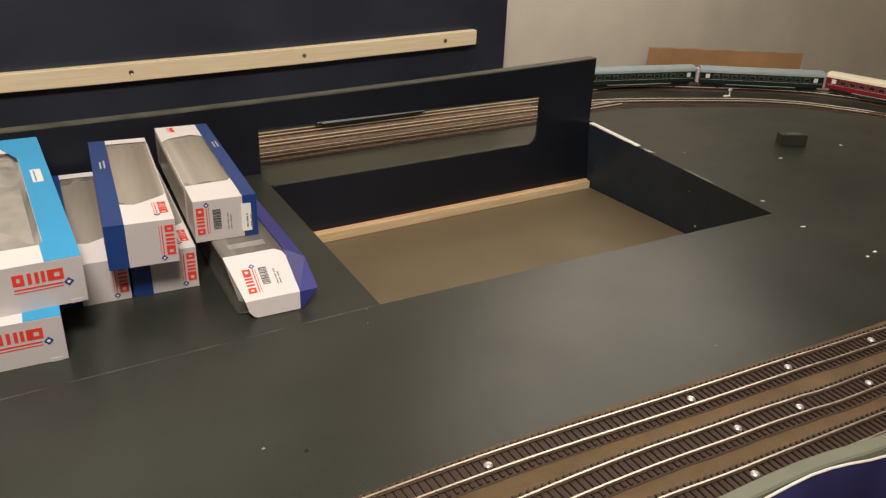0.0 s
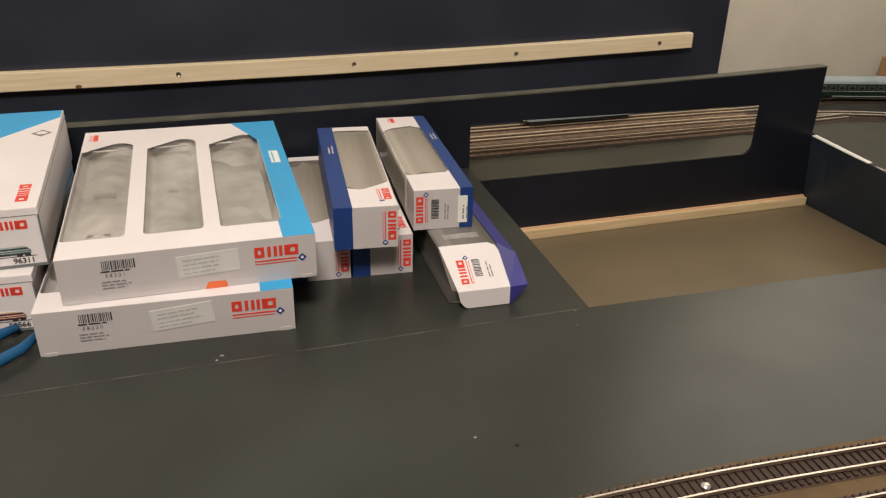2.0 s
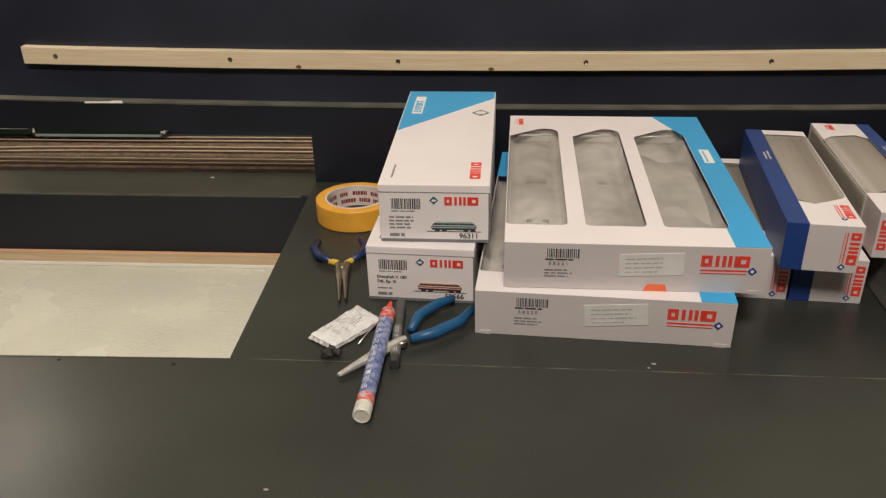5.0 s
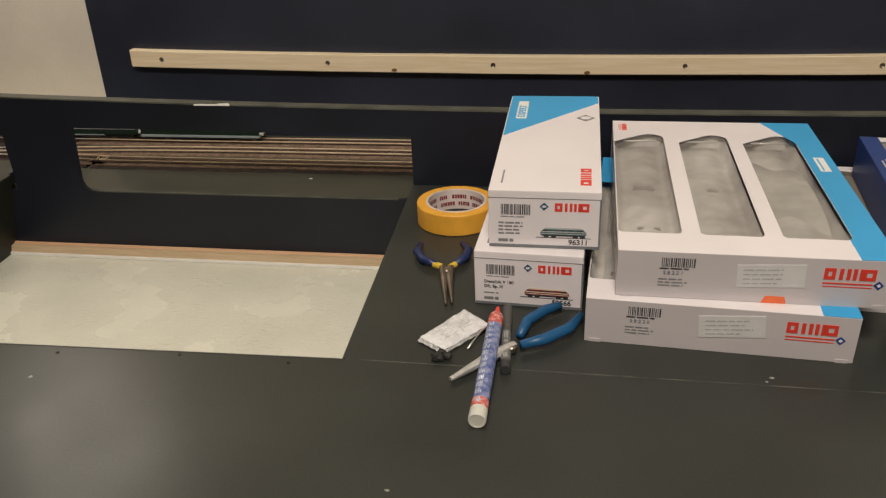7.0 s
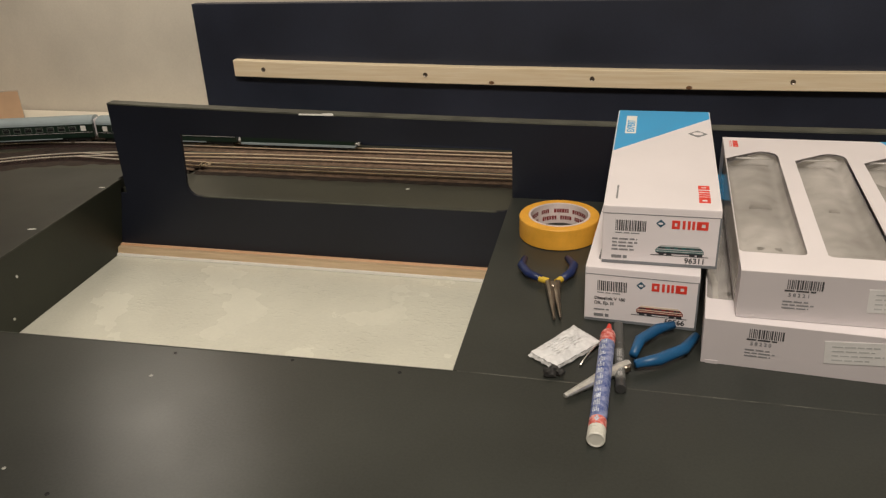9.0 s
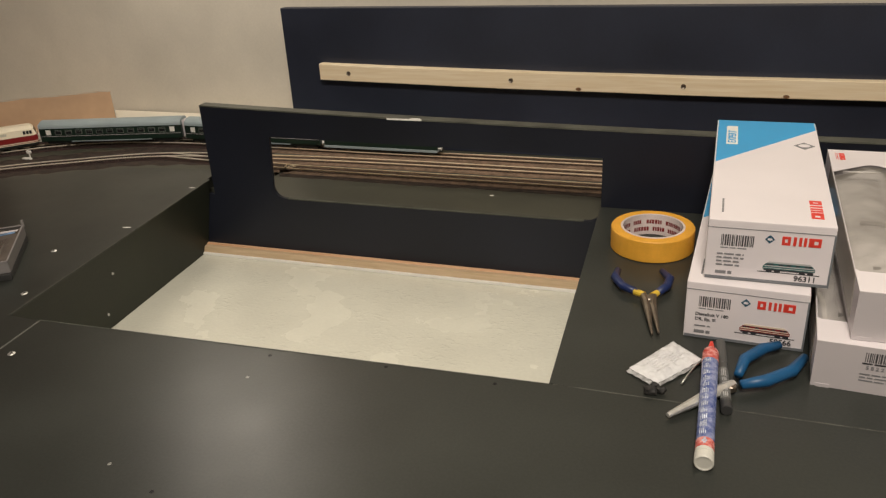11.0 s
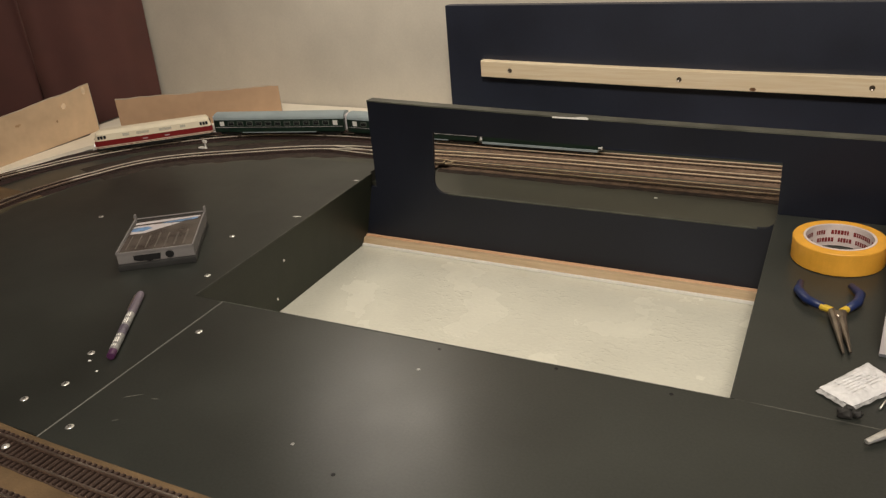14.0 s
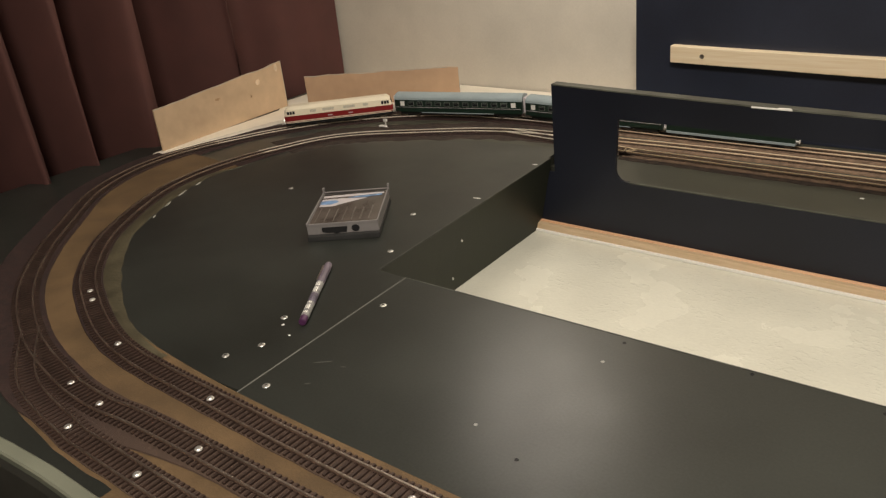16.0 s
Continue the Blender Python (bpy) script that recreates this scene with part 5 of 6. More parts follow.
SACHET = material("glossy_white_foil", (0.72, 0.72, 0.73), 0.22, spread=0.12, scale=70, bump=0.3, fine=300)
sc = thing("white_sachet", pose(0, 0, TOP), "crumpled white plastic sachet with small grey print", "sachet")
part("pouch", sachet(), SACHET, sc, smooth=True)
crimp = bmesh.new()
mid = Vector((-0.367, 1.084))
outer = [mid + (Vector(p) - mid) * 1.09 for p in ((-0.396, 1.068), (-0.371, 1.050), (-0.337, 1.096), (-0.363, 1.120))]
edge = []
for a, b in zip(outer, outer[1:] + outer[:1]):
    for k in range(9):
        q = a + (b - a) * k / 9
        edge.append((q + (q - mid).normalized() * (0.0007 if k % 2 else -0.0004), 0.0012 + 0.0009 * noise.noise(Vector((q.x * 160, q.y * 160, 1)))))
rim_in = [crimp.verts.new((mid.x + (q.x - mid.x) * 0.90, mid.y + (q.y - mid.y) * 0.90, 0.0030)) for q, z in edge]
rim_out = [crimp.verts.new((q.x, q.y, max(z, 0.0004))) for q, z in edge]
for k in range(len(edge)):
    n = (k + 1) % len(edge)
    crimp.faces.new((rim_in[k], rim_out[k], rim_out[n], rim_in[n]))
part("crimped_edge", crimp, material("clear_crimped_film", (0.34, 0.34, 0.34), 0.16, spread=0.35, scale=240, spec=0.7), sc, "clear crimped edge of the sachet")
ang = math.degrees(math.atan2(0.046, 0.034))
lines(sc, on_top(0.0072), -0.385, 1.074, 0.040, 6, 0.0032, 21, ang, mat=material("faint_print", (0.60, 0.60, 0.61), 0.35), thick=0.26)


def lump(seed, r, bm=None, c=(0, 0, 0)):
    bm = bm or bmesh.new()
    got = bmesh.ops.create_icosphere(bm, subdivisions=2, radius=r)
    for v in got["verts"]:
        n = 1 + 0.5 * noise.noise(v.co * (1.4 / r) + Vector((seed, 0, 0)))
        v.co = Vector((v.co.x * n, v.co.y * n * 0.7, max(v.co.z * n * 0.7, -r * 0.55))) + Vector(c)
    return bm


part_bit = tagged(part("black_plastic_scrap", lump(3, 0.0062, lump(5, 0.0046, lump(9, 0.0042, c=(0.003, 0.006, 0.001)), (0.008, 0.002, 0)), (0, 0, 0)), CHASSIS_BLACK), "small black crumpled plastic scrap on the board", "scrap")
part_bit.location = (-0.376, 1.040, TOP + 0.0033)

clip = thing("wire_clip", pose(0, 0, TOP), "small bent silver wire clip beside the sachet", "clip")
part("wire", tube([(-0.352, 1.058, 0.001), (-0.348, 1.070, 0.002), (-0.342, 1.084, 0.004), (-0.336, 1.092, 0.005)], 0.0009, 8), STEEL, clip, smooth=True)

# tool case and pen on the left board
CASE_GREY = material("grey_plastic_case", (0.225, 0.212, 0.210), 0.4, spread=0.06)
CASE_LID = material("smoky_clear_lid", (0.085, 0.074, 0.064), 0.2, spread=0.25, scale=40)
DRILL = material("dull_drill_bit", (0.13, 0.115, 0.10), 0.4, 0.5)
tc = thing("drill_bit_case", pose(-1.1715, 1.0375, TOP, rz=36), "small grey plastic tool case with smoky lid", "tool case")
CW, CD = 0.093, 0.119
part("base_tray", block(0, CW, -0.0035, CD, 0, 0.0080, 0.002), TRAY_DARK, tc, "black lower tray")
part("case_body", block(0.0005, CW - 0.0005, 0.0005, CD - 0.001, 0.0080, 0.0205, 0.0015), CASE_GREY, tc)
part("lid", block(0.003, CW - 0.003, 0.003, CD - 0.010, 0.0200, 0.0218, 0.0006), CASE_LID, tc, "smoky brown clear lid")
part("hinge_gap", block(0.003, CW - 0.003, CD - 0.0098, CD - 0.003, 0.0200, 0.0210), TRAY_DARK, tc, "dark gap along the hinge")
for x in (0.0, CW - 0.0020):
    part("side_rim", block(x, x + 0.0020, 0.0, CD - 0.001, 0.020, 0.0236, 0.0005), CASE_GREY, tc)
    part("hinge_post", block(x, x + 0.0026, CD - 0.006, CD - 0.001, 0.020, 0.0295, 0.0006), CASE_GREY, tc)
part("front_rim", block(0.0, CW, 0.0, 0.0020, 0.020, 0.0230, 0.0005), CASE_GREY, tc)
part("hinge_bar", tube([(0.003, CD - 0.004, 0.0228), (CW - 0.003, CD - 0.004, 0.0228)], 0.0009, 8), CASE_GREY, tc)
decal("white_label", [[(0.005, 0.094), (0.050, 0.096), (0.088, 0.099), (0.088, 0.104), (0.040, 0.103), (0.005, 0.101)], [(0.005, 0.062), (0.024, 0.062), (0.040, 0.072), (0.066, 0.086), (0.030, 0.089), (0.005, 0.088)]], CARD_GREY, on_top(0.0218), tc, label="white printed insert")
decal("blue_label", [[(0.005, 0.070), (0.020, 0.068), (0.030, 0.076), (0.024, 0.082), (0.005, 0.080)], [(0.040, 0.0895), (0.064, 0.0880), (0.086, 0.0925), (0.086, 0.0965), (0.055, 0.0935)]], material("pale_blue_print", (0.13, 0.24, 0.42), 0.3, spread=0.5, scale=90), on_top(0.0222), tc, label="pale blue printed insert")
decal("dark_print", [rect(0.006 + 0.0105 * k, 0.1045, 0.0075, 0.0030) for k in range(8)], TRAY_DARK, on_top(0.0220), tc, label="dark printed squares")
for k in range(7):
    part("drill_bit", tube([(0.010 + 0.0115 * k, 0.010, 0.0212), (0.010 + 0.0115 * k, 0.056 - 0.003 * (k % 3), 0.0212)], 0.0010 + 0.00008 * k, 8), DRILL, tc)
decal("latch_slot", [[(0.020, 0.0175), (0.020, 0.0120), (0.026, 0.0100), (0.034, 0.0100), (0.038, 0.0082), (0.043, 0.0100), (0.051, 0.0100), (0.053, 0.0175)], [(0.063 + 0.0052 * math.cos(t / 6 * math.pi), 0.0145 + 0.0046 * math.sin(t / 6 * math.pi)) for t in range(12)]], HOLE, on_front(), tc, label="dark latch openings")

pen = thing("purple_marker", pose(0, 0, TOP), "grey marker pen with a purple end lying on the board", "marker pen")
pm = along((-1.010, 0.884, 0.0048), (-1.092, 1.001, 0.0048))
PURPLE = material("purple_plastic", (0.075, 0.022, 0.075), 0.4)
pr = 0.82
rod("end_plug", pm, [(0, 0), (0.0042 * pr, 0), (0.0050 * pr, 0.001), (0.0050 * pr, 0.010), (0, 0.010)], PURPLE, pen, "purple end plug")
rod("barrel", pm, [(0, 0.010), (0.0051 * pr, 0.010), (0.0053 * pr, 0.012), (0.0053 * pr, 0.088), (0, 0.088)], material("silver_grey_barrel", (0.25, 0.25, 0.245), 0.35, spread=0.35, scale=140), pen)
rod("printed_band", pm, [(0.0054 * pr, 0.040), (0.00545 * pr, 0.0405), (0.00545 * pr, 0.058), (0.0054 * pr, 0.0585)], material("violet_grey_print", (0.11, 0.095, 0.13), 0.4, spread=0.4, scale=300), pen, "violet-grey printed band")
LILAC = material("lilac_grey_plastic", (0.155, 0.130, 0.165), 0.3, spread=0.12)
rod("cap", pm, [(0.0050 * pr, 0.086), (0.0057 * pr, 0.0865), (0.0055 * pr, 0.132), (0.0045 * pr, 0.1355), (0, 0.136)], LILAC, pen, "dark grey cap")
part("pocket_clip", block(0.0042, 0.0062, -0.0015, 0.0015, 0.096, 0.132, 0.0005), STEEL, pen).matrix_local = pm
up = upward(pm)
wrapped(pm, 0.00550 * pr, [(up + a, 16, z, z + l) for a in (-24, 0, 24) for z, l in ((0.014, 0.004), (0.022, 0.009), (0.035, 0.003), (0.061, 0.011), (0.075, 0.008))], LABEL, "barrel_print", pen, "small white printed marks")

bx = thing("black_plastic_block", pose(1.110, 1.197, TOP, rz=-28), "small black plastic block on the far board", "block")
part("body", block(-0.022, 0.022, -0.011, 0.011, 0, 0.019, 0.002), TRAY_DARK, bx)
part("notch", block(-0.012, 0.012, -0.0112, 0.0, 0.017, 0.0200, 0.0005), GREY_PEN, bx)

# chips, plugs and dots on the painted boards
chip_bm = turned([(0, 0.0006), (0.0017, 0.0006), (0.0022, 0.0)], 10)
CHIP = bpy.data.meshes.new("paint_chip")
chip_bm.to_mesh(CHIP)
chip_bm.free()
CHIP.materials.append(LABEL)
WORN_CHIP = CHIP.copy()
WORN_CHIP.name = "worn_paint_chip"
WORN_CHIP.materials[0] = material("worn_grey_primer", (0.26, 0.26, 0.24), 0.55, spread=0.3, scale=400)


def paint_chip(x, y, sx=1.0, sy=1.0, turn=0.0, z=TOP):
    worn = abs(x) < 0.77 and z == TOP
    ob = new("paint_chip", WORN_CHIP if worn else CHIP)
    ob.matrix_world = pose(x, y, z, rz=turn) @ Matrix.Diagonal((sx, sy, 0.5, 1))
    return tagged(ob, "worn grey chip in the dark paint" if worn else "small white chip in the dark paint", "paint chip", "paint chips")


HEAD = bpy.data.meshes.new("head")
head_bm = turned([(0, 0.0009), (0.0022, 0.0008), (0.0034, 0.0004), (0.0038, 0.0)], 16)
head_bm.to_mesh(HEAD)
head_bm.free()
HEAD.materials.append(SCREW)


def board_screw(x, y, turn):
    root = thing("board_screw", pose(x, y, TOP, rz=turn), "bright countersunk screw head in the dark board", "screw", "board screws")
    ob = new("head", HEAD)
    ob.parent = root
    part("cross_slot", block(-0.0014, 0.0014, -0.0003, 0.0003, 0.0006, 0.0010, bm=block(-0.0003, 0.0003, -0.0014, 0.0014, 0.0006, 0.0010)), HOLE, root)


for x, y, sx, sy, turn in ((-1.352, 1.164, 1.3, 1.1, 30), (-1.107, 1.168, 1.3, 1.0, 20), (-1.054, 1.065, 1.4, 1.2, 30), (-0.967, 0.959, 1.5, 1.3, 20), (-1.043, 0.887, 1.5, 1.0, 25), (-1.032, 0.876, 0.8, 0.7, 20), (-1.009, 0.865, 0.7, 0.6, 0),
                           (-1.020, 0.838, 1.5, 1.2, 20), (-1.036, 0.806, 1.5, 1.2, 20), (-0.958, 0.793, 1.5, 1.3, 20), (-0.761, 0.848, 0.8, 0.8, 0), (-0.719, 0.979, 0.9, 0.8, 10), (-0.385, 0.881, 0.9, 0.5, 0), (0.846, 1.042, 1.6, 0.8, -20),
                           (0.905, 1.242, 0.5, 0.5, 0), (0.819, 0.958, 1.8, 0.8, -20), (1.030, 1.155, 1.8, 0.8, -20), (1.187, 1.155, 1.5, 0.7, -20), (0.812, 0.864, 1.3, 0.8, 0), (0.833, 0.868, 1.5, 0.9, 0), (0.492, 0.812, 0.45, 0.3, 0), (0.071, 0.874, 0.7, 0.5, 0),
                           (0.221, 1.001, 0.35, 0.25, 0), (0.232, 1.026, 0.4, 0.25, 0), (-1.064, 1.252, 3.0, 0.6, 12), (-1.066, 1.402, 2.4, 0.6, 10), (-0.103, 1.042, 1.0, 0.6, 0), (-0.108, 1.036, 0.6, 0.5, 0)):
    if 1.3 <= sx < 2 and x < -0.9:
        board_screw(x, y, turn)
    else:
        paint_chip(x, y, sx, sy, turn)
paint_chip(-0.6375, 1.5075, 1.4, 0.9, 10, BASE)

SCUFF = material("dusty_scuff", (0.085, 0.083, 0.074), 0.7, spread=0.3, scale=200)
for x, y, l, turn in ((-0.941, 0.848, 0.018, 38), (-0.918, 0.852, 0.007, 20), (-0.927, 0.815, 0.006, 40)):
    ob = tagged(part("scuff_mark", prism([(-l / 2, 0), (-l * 0.1, -0.0009), (l / 2, -0.0002), (l * 0.2, 0.0008), (-l * 0.3, 0.0007)], 0.0001, 0.0003), SCUFF), "faint grey dusty scuff on the dark board", "scuff", "scuffs")
    ob.matrix_world = pose(x, y, TOP, rz=turn)
for x, y in ((-0.709, 0.830), (-0.503, 1.022), (-0.604, 1.024), (-0.717, 1.016), (0.098, 0.856)):
    ob = tagged(part("screw_hole", turned([(0.0018, 0.0001), (0.0015, 0.0004), (0.0011, 0.0002), (0, 0.0001)], 14), HOLE), "dark countersunk screw hole in the board", "screw hole", "screw holes")
    ob.location = (x, y, TOP)
fc = tagged(part("bare_edge_chip", prism([(-0.762, FASCIA - 0.0009), (-0.712, FASCIA - 0.0009), (-0.716, FASCIA + 0.004), (-0.730, FASCIA + 0.0022), (-0.758, FASCIA + 0.003)], 1.0040, 1.0062), LABEL), "chipped bare strip on the fascia's top edge", "paint chip")
we = tagged(part("white_edge_strip", prism([(0.8740, 1.437), (0.8830, 1.437), (0.8660, 1.300), (0.8575, 1.300)], TOP - 0.001, TOP + 0.0008), LABEL), "bare white strip on the edge of the opening", "edge strip")
seam = tagged(part("board_seam", prism([(-0.9742, 0.772), (-0.9724, 0.772), (-0.9884, 1.0196), (-0.9900, 1.0196)], TOP - 0.004, TOP + 0.0002), SEAM), "pale joint line between two boards", "joint line")
seam2 = tagged(part("board_seam", prism([(-0.455, 1.0328), (0.246, 1.0277), (0.246, 1.0289), (-0.455, 1.0340)], TOP - 0.002, TOP + 0.0001), SEAM_DIM), "pale joint line between two boards", "joint line")

FLAKE = material("pale_torn_edge", (0.42, 0.41, 0.36), 0.7, spread=0.2)
for k, (x, y, l, turn) in enumerate(((-1.514, 1.110, 0.016, 70), (-1.500, 1.070, 0.026, 64), (-1.478, 1.030, 0.020, 58), (-1.452, 0.990, 0.012, 54))):
    ob = tagged(part("torn_edge_flake", prism([(-l / 2, 0), (0, -0.0014), (l / 2, 0.0002), (l * 0.1, 0.0012)], 0.0012, 0.0024), FLAKE), "pale torn flake along the edge of the board", "flake", "torn flakes")
    ob.matrix_world = pose(x, y, TOP, rz=180 - turn)
ob = tagged(part("dark_strip", prism([(-0.060, -0.006), (0.062, -0.004), (0.054, 0.006), (-0.030, 0.008)], 0, 0.012, bevel=0.0012), CHASSIS_BLACK), "broken dark strip leaning at the cream board", "strip")
ob.matrix_world = pose(-1.392, 1.702, BASE + 0.0005, rz=22)
ob = tagged(part("dark_strip", prism([(-0.030, -0.004), (0.030, -0.003), (0.026, 0.004), (-0.024, 0.004)], 0, 0.002, bevel=0.0005), KNOT), "small brown splinter lying on the cream board", "strip")
ob.matrix_world = pose(-1.588, 1.606, 0.8952, rz=36)

for x, y, z, turn in ((-1.0400, 1.184, 0.868, 70), (-1.0590, 1.180, 0.809, 70), (0.8560, 1.177, 0.866, -70), (0.8785, 1.173, 0.804, -70)):
    ob = tagged(part("wall_screw", turned([(0, 0.0008), (0.0014, 0.0007), (0.0019, 0.0)], 12), SCREW), "tiny bright screw head in the wall of the opening", "screw", "wall screws")
    ob.matrix_world = pose(x, y, z, ry=turn)
for pts in ([(0.8360, 1.123), (0.8375, 1.122), (0.8455, 1.185), (0.8445, 1.186)], [(0.8550, 1.270), (0.8610, 1.262), (0.8600, 1.284), (0.8575, 1.286)]):
    tagged(part("bare_scratch", prism(pts, TOP - 0.0006, TOP + 0.0004), FLAKE), "pale bare scratch on the edge of the opening", "scratch", "bare scratches")

# ---- edge of the layout ----


EDGE_LINE = spline([(-1.7, 0.440), (-1.20, 0.580), (-1.106, 0.597), (-0.984, 0.607), (-0.926, 0.608), (-0.5, 0.632), (0.0, 0.648), (0.361, 0.649), (0.500, 0.634), (0.80, 0.606), (1.0, 0.590)], 0.03)


def edge_y(x):
    return float(np.interp(x, [p.x for p in EDGE_LINE], [p.y for p in EDGE_LINE]))


def lip(name, label):
    bm = bmesh.new()
    rows = []
    for i, p in enumerate(EDGE_LINE):
        n = side(EDGE_LINE, i)
        prof = ((0.0, -0.06), (0.0, 0.0105), (0.0015, 0.012), (0.0115, 0.012), (0.013, 0.0105), (0.013, -0.06))
        rows.append([bm.verts.new((p.x + n.x * u, p.y + n.y * u, TOP + v)) for u, v in prof])
    for r0, r1 in zip(rows, rows[1:]):
        for k in range(5):
            bm.faces.new((r0[k], r0[k + 1], r1[k + 1], r1[k]))
    bmesh.ops.recalc_face_normals(bm, faces=bm.faces)
    return structure(name, bm, LIP, label, "edging")


lip("trim_front", "grey-green edging strip along the front of the layout")


def hem_drop(x):
    """The cloth's upper edge sags a little between its pins."""
    return 0.0025 * (math.sin(x * 21) + 0.6 * math.sin(x * 47 + 1)) - 0.001


def cloth(x0, x1, fold):
    bm = bmesh.new()
    rows = []
    for i in range(161):
        x = x0 + (x1 - x0) * i / 160
        f = fold * (0.007 * (1 + math.sin(x * 38)) + 0.003 * (1 + math.sin(x * 91)))
        rows.append([bm.verts.new((x, edge_y(x) - 0.0016 - f * k * 0.6 - 0.003 * k, TOP + 0.008 + fold * hem_drop(x) - d)) for k, d in ((0, 0), (0.6, 0.008), (1, 0.03), (2, 0.15), (3, 0.8))])
    for r0, r1 in zip(rows, rows[1:]):
        for k in range(4):
            bm.faces.new((r0[k], r0[k + 1], r1[k + 1], r1[k]))
    return bm


ck = thing("navy_drape", pose(0, 0, 0), "navy blue cloth hanging in front of the layout edge", "cloth")
part("fabric", cloth(-0.4, 1.0, 1.0), CLOTH, ck, smooth=True)
structure("wall_skirt", cloth(-1.69, -0.41, 0.0), BLACK, "dark painted skirt below the layout edge", "skirt")
hem_bm = tube([(x, edge_y(x) - 0.0020, TOP + 0.0083 + hem_drop(x)) for x in [-0.4 + 0.02 * k for k in range(70)]], 0.0011, 8)
part("hem", hem_bm, LABEL, ck, "white hem")

# white boards behind the tracks and torn cardboard
structure("board_white_west", prism([(-1.782, 1.205), (-1.774, 1.30), (-1.741, 1.461), (-1.700, 1.520), (-1.700, 1.800), (-1.86, 1.800), (-1.86, 1.58), (-1.806, 1.52), (-1.806, 1.205)], BASE + 0.0005, 0.886, bevel=0.001), WHITE_EDGE, "white painted board outside the rear left curve", "shelf board")
structure("board_white_rear", prism([(-1.699, 1.514), (-1.655, 1.543), (-1.563, 1.612), (-1.465, 1.680), (-1.358, 1.737), (-1.245, 1.724), (-1.06, 1.724), (-1.06, 1.800), (-1.699, 1.800)], BASE + 0.0005, 0.895, bevel=0.001), WHITE_EDGE, "cream wooden board along the wall behind the rear curve", "shelf board")


def cardboard(points, thick, m, label, mat=CARDBOARD):
    ob = tagged(part("cardboard_sheet", prism(points, 0, thick), mat), label, "cardboard", "cardboard sheets")
    ob.matrix_world = m
    torn = bmesh.new()
    edge = points[1:]
    for (x0, y0), (x1, y1) in zip(edge, edge[1:]):
        d = Vector((x1 - x0, y1 - y0))
        n = Vector((-d.y, d.x)).normalized() * (0.0008 + 0.0012 * abs(noise.noise(Vector((x0 * 60, y0 * 60, 5)))))
        torn.faces.new([torn.verts.new((x, y, thick + 0.0002)) for x, y in ((x0, y0), (x1, y1), (x1 + n.x, y1 + n.y), (x0 + n.x, y0 + n.y))])
    part("torn_edge", torn, FLAKE, ob, "pale torn paper edge")
    return ob


def ragged(w, h0, h1, seed):
    rng = random.Random(seed)
    top = [(w * (1 - k / 14), h1 + (h0 - h1) * k / 14 + rng.uniform(-0.0012, 0.0012)) for k in range(15)]
    return [(0, 0), (w, 0)] + top


cardboard(ragged(0.318, 0.071, 0.061, 1), 0.003, pose(-1.707, 1.523, 0.8954, 90, 0, 38.6), "torn brown cardboard strip standing behind the rear curve", CARDBOARD_MID)
near_card = cardboard(ragged(0.335, 0.080, 0.098, 2), 0.003, pose(-1.798, 1.222, 0.8862, 90, 0, 94), "torn brown cardboard strip standing beside the curtain")
cardboard(ragged(0.385, 0.055, 0.050, 3), 0.003, pose(1.355, 1.785, 0.8783, 90, 0, -26.5), "brown cardboard strip standing behind the far curve", CARDBOARD_DARK)


def blot(u, v, a, b, seed):
    """An uneven patch on a sheet's face."""
    return [(u + a * math.cos(t) * (1 + 0.4 * noise.noise(Vector((t, seed, 0)))), v + b * math.sin(t) * (1 + 0.4 * noise.noise(Vector((t, seed, 4))))) for t in [math.pi * k / 7 for k in range(14)]]


face = Matrix.Translation((0, 0, 0.003))
RUBBED = material("rubbed_card_face", (0.62, 0.50, 0.36), 0.7, spread=0.2, scale=60)
STAIN = material("brown_card_stain", (0.34, 0.22, 0.12), 0.7, spread=0.2, scale=90)
for u, v, a, b in ((0.262, 0.070, 0.0055, 0.0060), (0.318, 0.088, 0.0045, 0.0080)):
    decal("scuff", [blot(u, v, a, b, u * 9)], RUBBED, face, near_card, label="pale rubbed patch")
for u, v, a, b in ((0.238, 0.046, 0.0022, 0.0026), (0.150, 0.062, 0.0060, 0.0022)):
    decal("stain", [blot(u, v, a, b, u * 9)], STAIN, face, near_card, label="small brown stain")


def curtain():
    """Uneven pleats: each rises slowly to a round crest and drops off sharply behind it."""
    bm = bmesh.new()
    crests = [0.10, 0.26, 0.40, 0.55, 0.68, 0.80, 0.91, 1.02, 1.135, 1.265, 1.480, 1.800]
    rows = []
    for k, (y0, y1) in enumerate(zip(crests, crests[1:])):
        n = 40
        for i in range(n):
            s = i / n
            f = 0.5 + 0.5 * math.cos(2 * math.pi * s ** 0.62)
            deep = 0.190 if k % 2 else 0.165
            y = y0 + (y1 - y0) * s
            x = -1.865 - deep * (1 - f) ** 0.8 + 0.006 * math.sin(31 * y) + 0.004 * math.sin(77 * y)
            if k == len(crests) - 2:
                x += 0.11 * s * (1 - f)
            rows.append([bm.verts.new((x + 0.008 * math.sin(k + 2.2 * z), y + 0.010 * math.sin(3.1 * z + k * 1.9) * (1 if y < 1.7 else 0), z)) for z in (0.05, 0.5, 0.75, 0.9, 1.05, 1.2, 1.5, 2.3)])
    for r0, r1 in zip(rows, rows[1:]):
        for k in range(7):
            bm.faces.new((r0[k], r0[k + 1], r1[k + 1], r1[k]))
    return bm


tagged(part("curtain", curtain(), CURTAIN, smooth=True), "dark maroon pleated curtain hanging beside the layout", "curtain")

